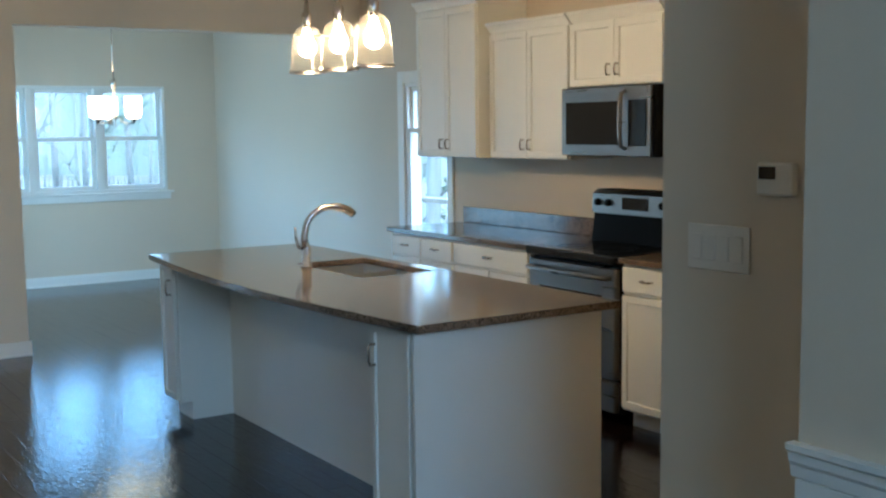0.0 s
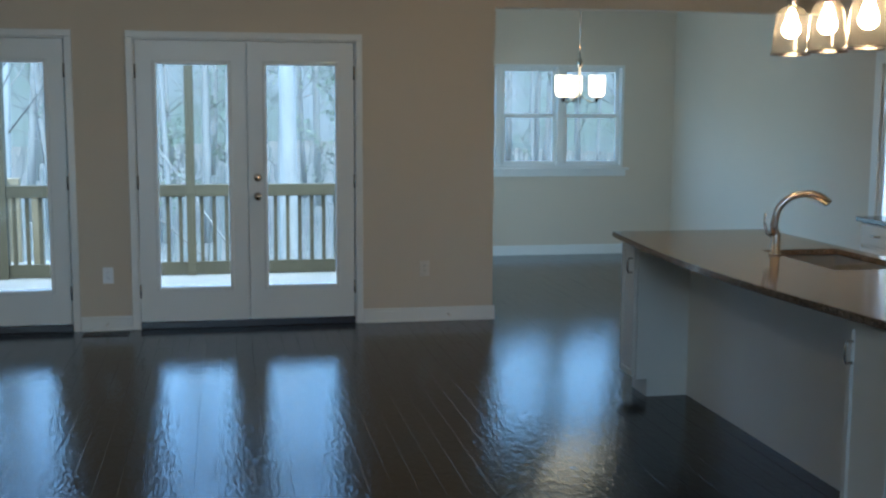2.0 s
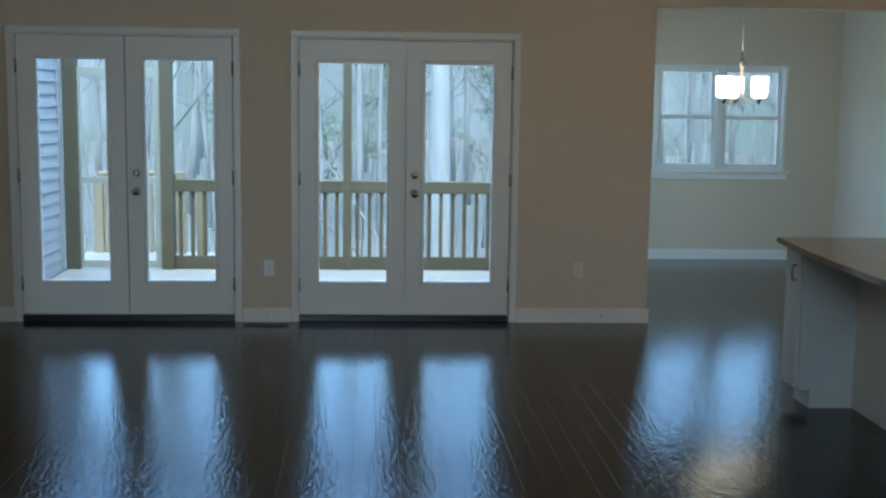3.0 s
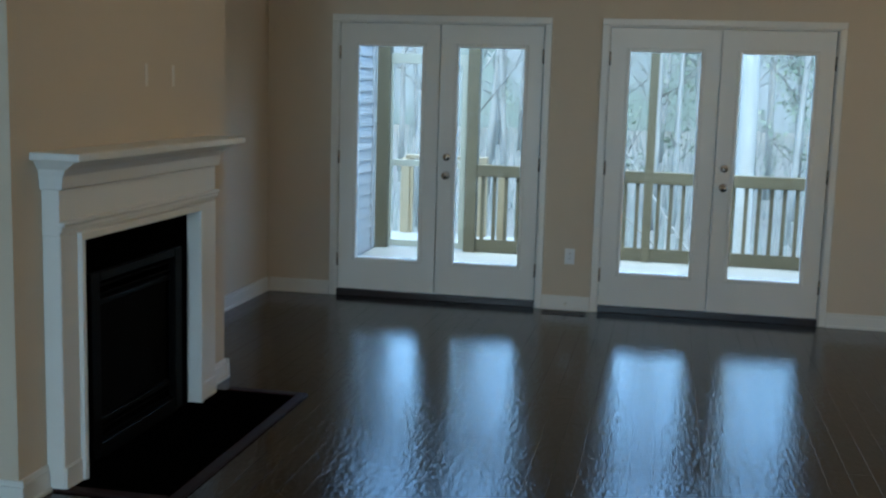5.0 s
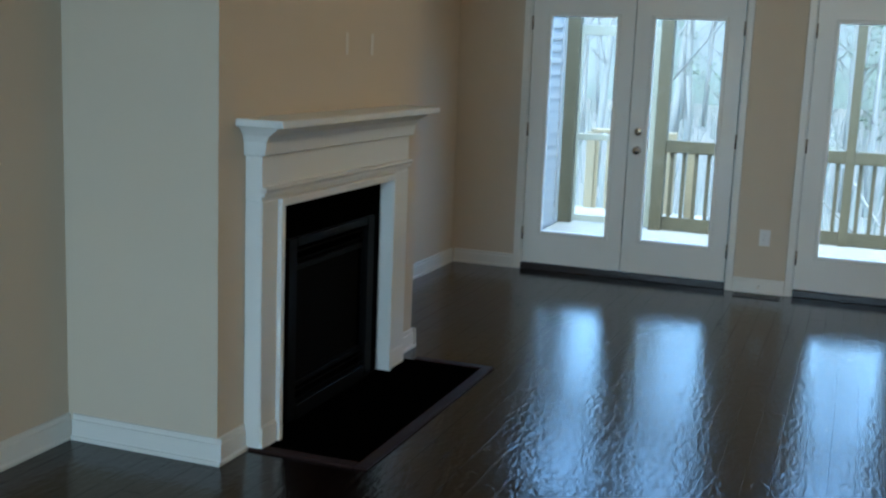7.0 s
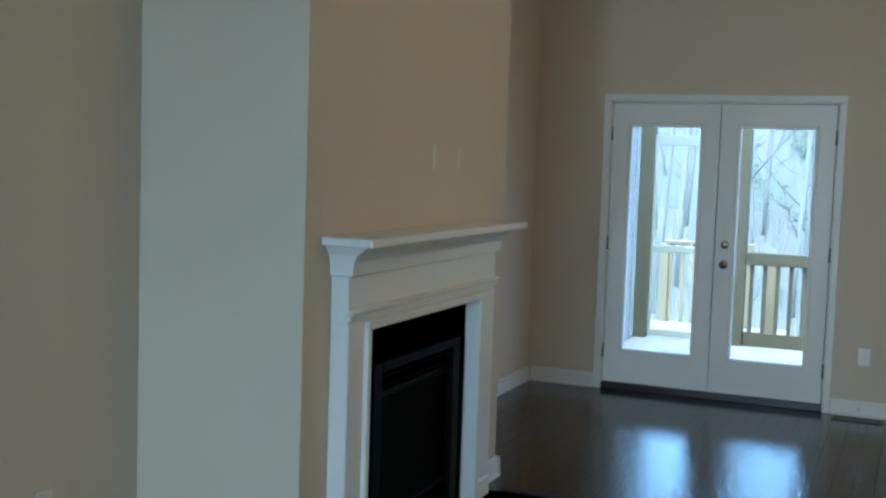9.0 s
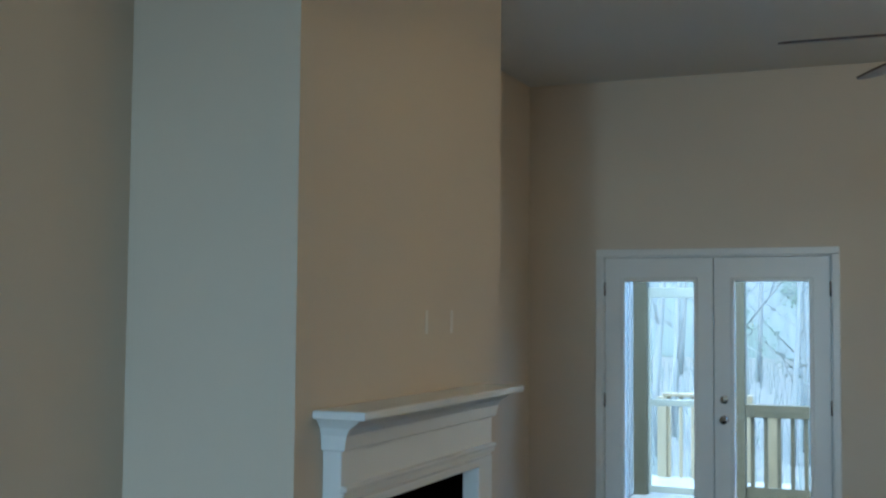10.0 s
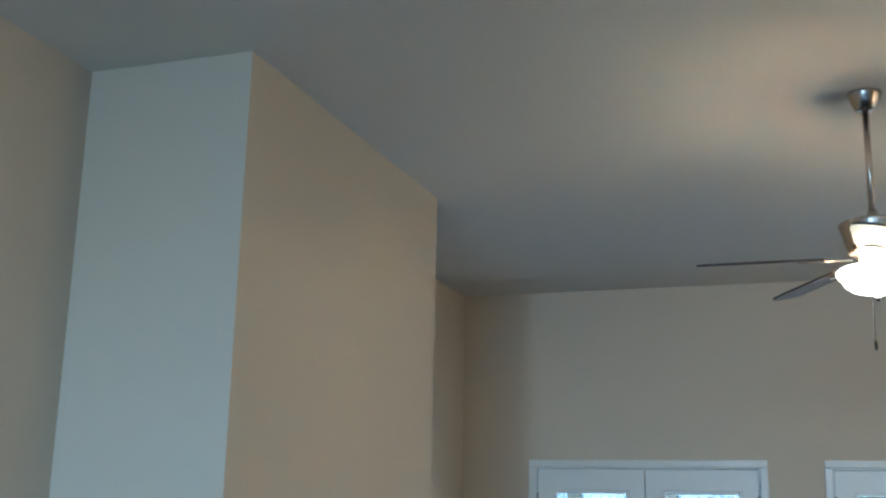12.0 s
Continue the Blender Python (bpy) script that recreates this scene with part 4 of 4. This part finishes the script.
# stair rail beyond the screen door
st = thing("stair_rail", (-1.7, 11.6, -0.05), "pale lumber stair railing beside the porch", "railing")
for x, y in ((-2.25, 11.3), (-1.35, 11.3), (-1.02, 10.6)):
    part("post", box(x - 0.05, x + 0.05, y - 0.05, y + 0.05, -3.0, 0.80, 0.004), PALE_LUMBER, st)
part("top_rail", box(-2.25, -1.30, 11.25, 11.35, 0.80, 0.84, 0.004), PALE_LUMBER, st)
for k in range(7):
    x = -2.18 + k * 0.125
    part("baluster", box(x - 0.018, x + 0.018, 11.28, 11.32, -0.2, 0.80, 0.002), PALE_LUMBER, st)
part("landing", box(-2.4, -0.9, 10.16, 11.36, -0.20, -0.06), DECKING, st)

# lapped siding of the house beside the porch
sid = thing("house_wing", (-2.35, 8.6, -0.05), "house wing clad in pale grey lap siding", "siding", kind="structure")
part("wall", box(-2.49, -2.30, DOOR_Y + T, 9.95, -3.0, 3.0), SIDING, sid)
z = -0.06
while z < 2.9:
    part("siding_board", extrude([(-2.30, z), (-2.277, z), (-2.277, z + 0.012), (-2.292, z + 0.118), (-2.30, z + 0.118)], "y", DOOR_Y + T + 0.005, 9.94), SIDING, sid)
    z += 0.115
part("corner_trim", box(-2.30, -2.262, 9.86, 9.945, -0.05, 2.95, 0.004), SIDING, sid)

# deck rail beyond the kitchen window
kd = thing("side_deck", (7.2, 6.0, -0.1), "side deck with pale lumber railing", "deck")
part("deck_floor", box(5.87, 7.6, 4.2, 9.9, -0.20, -0.08), DECKING, kd)
part("top_rail", box(7.45, 7.55, 4.2, 9.9, 0.80, 0.85, 0.004), DECKING, kd)
part("middle_rail", box(7.47, 7.53, 4.2, 9.9, 0.36, 0.44, 0.004), DECKING, kd)
for k in range(5):
    y = 4.3 + k * 1.38
    part("post", box(7.46, 7.54, y - 0.04, y + 0.04, -0.08, 0.80, 0.003), DECKING, kd)

# bark lightened towards the backdrop, so distance haze sits in its colour
HAZED_BARK = material("hazed_grey_bark", (0.225, 0.217, 0.19), 0.95, vary=0.2, scale=4, grain=25, bump=0.5, fine=0.2, stretch=(3, 3, 0.6), random_tone=0.1)
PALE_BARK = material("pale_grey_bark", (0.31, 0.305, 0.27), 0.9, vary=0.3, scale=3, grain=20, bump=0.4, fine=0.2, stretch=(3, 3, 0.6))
TWIG = material("grey_twigs", (0.17, 0.163, 0.14), 0.95, vary=0.3, bump=0)
LEAVES = material("dull_green_leaves", (0.12, 0.15, 0.09), 0.7, vary=0.4, scale=3, bump=0)
LITTER = material("leaf_litter", (0.10, 0.096, 0.082), 0.95, vary=0.4, scale=0.8, grain=12, bump=0.4)

bm = bmesh.new()
bmesh.ops.create_grid(bm, x_segments=60, y_segments=60, size=150, matrix=Matrix.Translation((0, 40, 0)))
for v in bm.verts:
    v.co.z = -3.0 + 0.07 * max(0.0, v.co.y - 26) + 0.5 * noise.noise(v.co * 0.08)
structure(part("ground", smooth(bm), LITTER), "ground covered in fallen leaves under bare woods", "ground")


def tree(x, y, h, r, seed, leafy=False, bark=None):
    rnd = random.Random(seed)
    base = -3.2 + 0.07 * max(0.0, y - 26)
    t = thing("tree", (x, y, base), "bare grey winter tree with thin branches" if not leafy else "slender evergreen with dull green leaves", "tree", "woods")
    lean = (rnd.uniform(-0.06, 0.06), rnd.uniform(-0.05, 0.05))
    pts = [(x + lean[0] * h * q + rnd.uniform(-0.05, 0.05), y + lean[1] * h * q, base + h * q) for q in (0, 0.15, 0.3, 0.45, 0.6, 0.8, 1.0)]
    part("trunk", tube(pts, [r * (1.15 - q) + 0.01 for q in (0, 0.15, 0.3, 0.45, 0.6, 0.8, 1.0)], 8), bark or HAZED_BARK, t)
    bm, leaves = bmesh.new(), bmesh.new()
    for _ in range(26 if leafy else 20):
        q = rnd.uniform(0.12, 0.98)
        p = Vector((x + lean[0] * h * q, y + lean[1] * h * q, base + h * q))
        a, length = rnd.uniform(0, 6.28), h * rnd.uniform(0.10, 0.28) * (1.15 - q * 0.6)
        way = Vector((math.cos(a), math.sin(a), rnd.uniform(0.3, 1.1))).normalized()
        bend = Vector((rnd.uniform(-0.2, 0.2), rnd.uniform(-0.2, 0.2), rnd.uniform(-0.1, 0.3)))
        line = [p + way * length * s + bend * length * s * s for s in (0, 0.35, 0.7, 1.0)]
        rr = r * 0.11 * (1.1 - q)
        tube(line, [rr + 0.008, rr * 0.7 + 0.007, rr * 0.4 + 0.006, 0.004], 5, bm)
        for _ in range(4):
            s = rnd.uniform(0.3, 0.95)
            o = p + way * length * s + bend * length * s * s
            w2 = (way + Vector((rnd.uniform(-1, 1), rnd.uniform(-1, 1), rnd.uniform(-0.3, 0.9)))).normalized()
            tube([o, o + w2 * length * 0.22, o + w2 * length * 0.45 + Vector((0, 0, 0.03))], [0.010, 0.007, 0.003], 4, bm)
        if leafy:
            for _ in range(60):
                s = rnd.uniform(0.2, 1.05)
                o = p + way * length * s + bend * length * s * s + Vector([rnd.gauss(0, 0.18) for _ in range(3)])
                d1, d2 = Vector([rnd.gauss(0, 1) for _ in range(3)]).normalized() * 0.07, Vector([rnd.gauss(0, 1) for _ in range(3)]).normalized() * 0.04
                leaves.faces.new([leaves.verts.new(o + e) for e in (-d1, d2, d1, -d2)])
    tagged(part("branches", bm, TWIG, t), kind="stuff")
    if leafy:
        tagged(part("leaves", leaves, LEAVES, t), kind="stuff")
    else:
        leaves.free()


rnd = random.Random(11)
for k in range(100):
    y = rnd.uniform(29, 57)
    tree(rnd.uniform(-0.62, 0.62) * (y + 3) + 0.5, y, rnd.uniform(13, 19), rnd.uniform(0.03, 0.075) * (1 + y / 60), 100 + k, leafy=k % 6 == 0)
for k, (x, y) in enumerate(((9.5, 8.0), (11.0, 10.5), (10.0, 13.0), (13, 9), (14, 15), (12, 17))):
    tree(x, y, 12, 0.12, 300 + k, leafy=True)
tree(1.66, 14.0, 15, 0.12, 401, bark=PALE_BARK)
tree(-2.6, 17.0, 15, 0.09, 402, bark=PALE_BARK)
for k, (x, y, h) in enumerate(((-0.9, 33.0, 9.5), (0.9, 36.0, 9.0), (4.6, 35.0, 9.0))):
    tree(x, y, h, 0.08, 420 + k, leafy=True)

# brush and saplings over the forest floor
BRUSH = material("grey_green_brush", (0.17, 0.18, 0.155), 0.9, vary=0.45, scale=0.6, grain=8, bump=0)
brush = bmesh.new()
rnd = random.Random(21)
for _ in range(5200):
    y = 16 + 40 * rnd.random() ** 0.8
    x = rnd.uniform(-0.62, 0.62) * (y + 3) + 0.5
    z = -3.2 + 0.07 * max(0.0, y - 26)
    h, w = rnd.uniform(0.6, 3.4), rnd.uniform(0.012, 0.035)
    lx, ly = rnd.uniform(-0.5, 0.5), rnd.uniform(-0.4, 0.4)
    ring = [brush.verts.new((x + w * math.cos(a), y + w * math.sin(a), z)) for a in (0, 2.1, 4.2)]
    tip = brush.verts.new((x + lx, y + ly, z + h))
    for k in range(3):
        brush.faces.new((ring[k], ring[(k + 1) % 3], tip))
tagged(part("undergrowth", brush, BRUSH), "thin grey-green brush covering the forest floor", "brush", kind="stuff")

# distant wooded hillside
def woods_backdrop():
    m = bpy.data.materials.new("distant_winter_woods")
    m.use_nodes = True
    n, link = m.node_tree.nodes, m.node_tree.links.new
    b = n["Principled BSDF"]
    geo, mp, mp2 = n.new("ShaderNodeNewGeometry"), n.new("ShaderNodeMapping"), n.new("ShaderNodeMapping")
    mp.inputs["Scale"].default_value = (1.6, 1.6, 0.10)
    mp2.inputs["Scale"].default_value = (0.25, 0.25, 0.25)
    a, c = n.new("ShaderNodeTexNoise"), n.new("ShaderNodeTexNoise")
    a.inputs["Scale"].default_value, a.inputs["Detail"].default_value, a.inputs["Roughness"].default_value = 1.5, 8, 0.7
    c.inputs["Scale"].default_value, c.inputs["Detail"].default_value = 1.0, 6
    link(geo.outputs["Position"], mp.inputs[0])
    link(geo.outputs["Position"], mp2.inputs[0])
    link(mp.outputs[0], a.inputs["Vector"])
    link(mp2.outputs[0], c.inputs["Vector"])
    ramp, ramp2, mix = n.new("ShaderNodeValToRGB"), n.new("ShaderNodeValToRGB"), n.new("ShaderNodeMixRGB")
    ramp.color_ramp.elements[0].position, ramp.color_ramp.elements[0].color = 0.35, (0.215, 0.215, 0.195, 1)
    ramp.color_ramp.elements[1].position, ramp.color_ramp.elements[1].color = 0.68, (0.30, 0.30, 0.275, 1)
    ramp2.color_ramp.elements[0].position, ramp2.color_ramp.elements[0].color = 0.42, (0.85, 0.87, 0.90, 1)
    ramp2.color_ramp.elements[1].position, ramp2.color_ramp.elements[1].color = 0.62, (0.56, 0.66, 0.54, 1)
    mix.blend_type = "MULTIPLY"
    mix.inputs[0].default_value = 0.8
    link(a.outputs["Fac"], ramp.inputs[0])
    link(c.outputs["Fac"], ramp2.inputs[0])
    link(ramp.outputs[0], mix.inputs[1])
    link(ramp2.outputs[0], mix.inputs[2])
    link(mix.outputs[0], b.inputs["Base Color"])
    b.inputs["Roughness"].default_value = 1.0
    bm = bmesh.new()
    n_seg = 40
    pts = [(62 * math.sin(radians(-70 + 140 * k / n_seg)), 62 * math.cos(radians(-70 + 140 * k / n_seg))) for k in range(n_seg + 1)]
    low = [bm.verts.new((x, y, -4)) for x, y in pts]
    high = [bm.verts.new((x, y, 7.5 + 2.5 * noise.noise(Vector((x * 0.15, y * 0.15, 0))))) for x, y in pts]
    for k in range(n_seg):
        bm.faces.new((low[k], low[k + 1], high[k + 1], high[k]))
    structure(part("backdrop", smooth(bm), m), "distant grey winter woods", "backdrop")


woods_backdrop()

# ---- small wall fittings ----
def wall_plate(name, x, y, z, w, h, facing, label, slots=2, category="outlet", stuff=PLASTIC):
    p = thing(name, (x, y, z), label, category)
    d = 0.006

    def face(a0, a1, z0, z1, t0, t1, bevel=0.0):
        if facing == "-y":
            return box(x + a0, x + a1, y - t1, y - t0, z + z0, z + z1, bevel)
        if facing == "-x":
            return box(x - t1, x - t0, y + a0, y + a1, z + z0, z + z1, bevel)
        return box(x + t0, x + t1, y + a0, y + a1, z + z0, z + z1, bevel)

    plate = part("plate", face(-w / 2, w / 2, -h / 2, h / 2, 0.001, d, 0.002), stuff, p)
    for k in range(slots):
        if name == "light_switch":
            c = (k - (slots - 1) / 2) * 0.046
            part("rocker", face(c - 0.016, c + 0.016, -0.033, 0.033, d, d + 0.004, 0.0015), PLASTIC, plate)
        else:
            c = (k - (slots - 1) / 2) * 0.039
            part("receptacle", face(-0.016, 0.016, c - 0.014, c + 0.014, d, d + 0.002, 0.001), stuff, plate)
            for q in (-0.006, 0.006):
                part("slot", face(q - 0.0012, q + 0.0012, c - 0.003, c + 0.006, d + 0.0021, d + 0.0025), DARK, plate)
    return p


wall_plate("outlet", 0.012, DOOR_Y, 0.405, 0.075, 0.118, "-y", "white duplex wall outlet between the french doors", stuff=WHITE_PLASTIC)
wall_plate("outlet", 2.32, DOOR_Y, 0.405, 0.075, 0.118, "-y", "white duplex wall outlet near the nook opening")
wall_plate("outlet", LEFT_X, 1.92, 0.415, 0.075, 0.118, "+x", "white duplex wall outlet near the chimney breast")
wall_plate("light_switch", 3.15, 0.675, 1.29, 0.21, 0.118, "-x", "white four-gang switch plate on the hall wall", 4, "switch")
for y in (3.50, 3.78):
    wall_plate("cable_plate", cx, y, 1.64, 0.022, 0.10, "+x", "small white cable plate above the mantel", 0, "cable plate")

th = thing("thermostat", (3.15, 0.485, 1.475), "white wall thermostat with a small dark display", "thermostat")
case = part("case", box(3.124, 3.149, 0.428, 0.536, 1.432, 1.512, 0.006, seg=2), PLASTIC, th)
part("display", box(3.119, 3.1225, 0.475, 0.525, 1.472, 1.502, 0.001), BLACK_GLASS, case, "dark display")

reg = thing("floor_register", (0.0, 6.87, 0), "dark bronze floor register", "register")
part("frame", box(-0.16, 0.16, 6.80, 6.93, 0.0, 0.006, 0.002), THRESH, reg)
for k in range(14):
    x = -0.135 + k * 0.0208
    part("slat", box(x - 0.003, x + 0.003, 6.815, 6.915, 0.006, 0.009), DARK, reg)
for x in (0.0, 2.5):
    ds = thing("door_stop", (x, 6.97, 0.055), "small nickel spring door stop on the baseboard", "door stop")
    part("stem", rod((x, 6.984, 0.055), (x, 6.92, 0.055), 0.006, seg=10), NICKEL, ds)
    part("tip", rod((x, 6.92, 0.055), (x, 6.905, 0.055), 0.010, seg=10), PLASTIC, ds)

# ---- floor planks, last ----
floor = bpy.data.objects["floor"]
PLANK_W = 0.105


def plank_mesh(length):
    bm = box(-PLANK_W / 2 + 0.0006, PLANK_W / 2 - 0.0006, -length / 2 + 0.0004, length / 2 - 0.0004, -0.0119, 0.0, 0.0)
    top = [e for e in bm.edges if all(v.co.z > -0.001 for v in e.verts)]
    bmesh.ops.bevel(bm, geom=top, offset=0.0003, segments=1, affect="EDGES")
    me = bpy.data.meshes.new("plank")
    bm.to_mesh(me)
    bm.free()
    me.materials.append(FLOOR)
    return me


LENGTHS = (0.6, 0.9, 1.2, 1.5, 1.8, 2.1)
MESHES = {q: plank_mesh(q) for q in LENGTHS}
rnd = random.Random(5)
near, rest = 0, bmesh.new()
columns = int((NOOK_X - LEFT_X) / PLANK_W) + 1
for k in range(columns):
    x = LEFT_X + (k + 0.5) * PLANK_W
    y = BACK_Y - rnd.uniform(0, 1.5)
    end = NOOK_Y if x > OPEN_X - 0.1 else DOOR_Y + 0.02
    while y < end:
        q = rnd.choice(LENGTHS)
        if y + q > BACK_Y:
            mid, tilt = y + q / 2, rnd.uniform(-0.0003, 0.0003)
            clear = not (-1.72 < x < -1.04 and 2.55 - q / 2 < mid < 4.3 + q / 2)
            if 1.4 < mid < 6.6 and -2.2 < x < 3.4 and near < 290 and clear and mid + q / 2 < end:
                ob = new("plank", MESHES[q])
                ob.parent = floor
                ob.location = (x, mid, tilt)
                near += 1
            else:
                top = min(y + q, end)
                box(x - PLANK_W / 2 + 0.0005, x + PLANK_W / 2 - 0.0005, max(y, BACK_Y) + 0.0008, top - 0.0008, -0.0119, tilt, 0.0, rest)
        y += q
tagged(part("plank_field", rest, FLOOR, floor), kind="stuff")
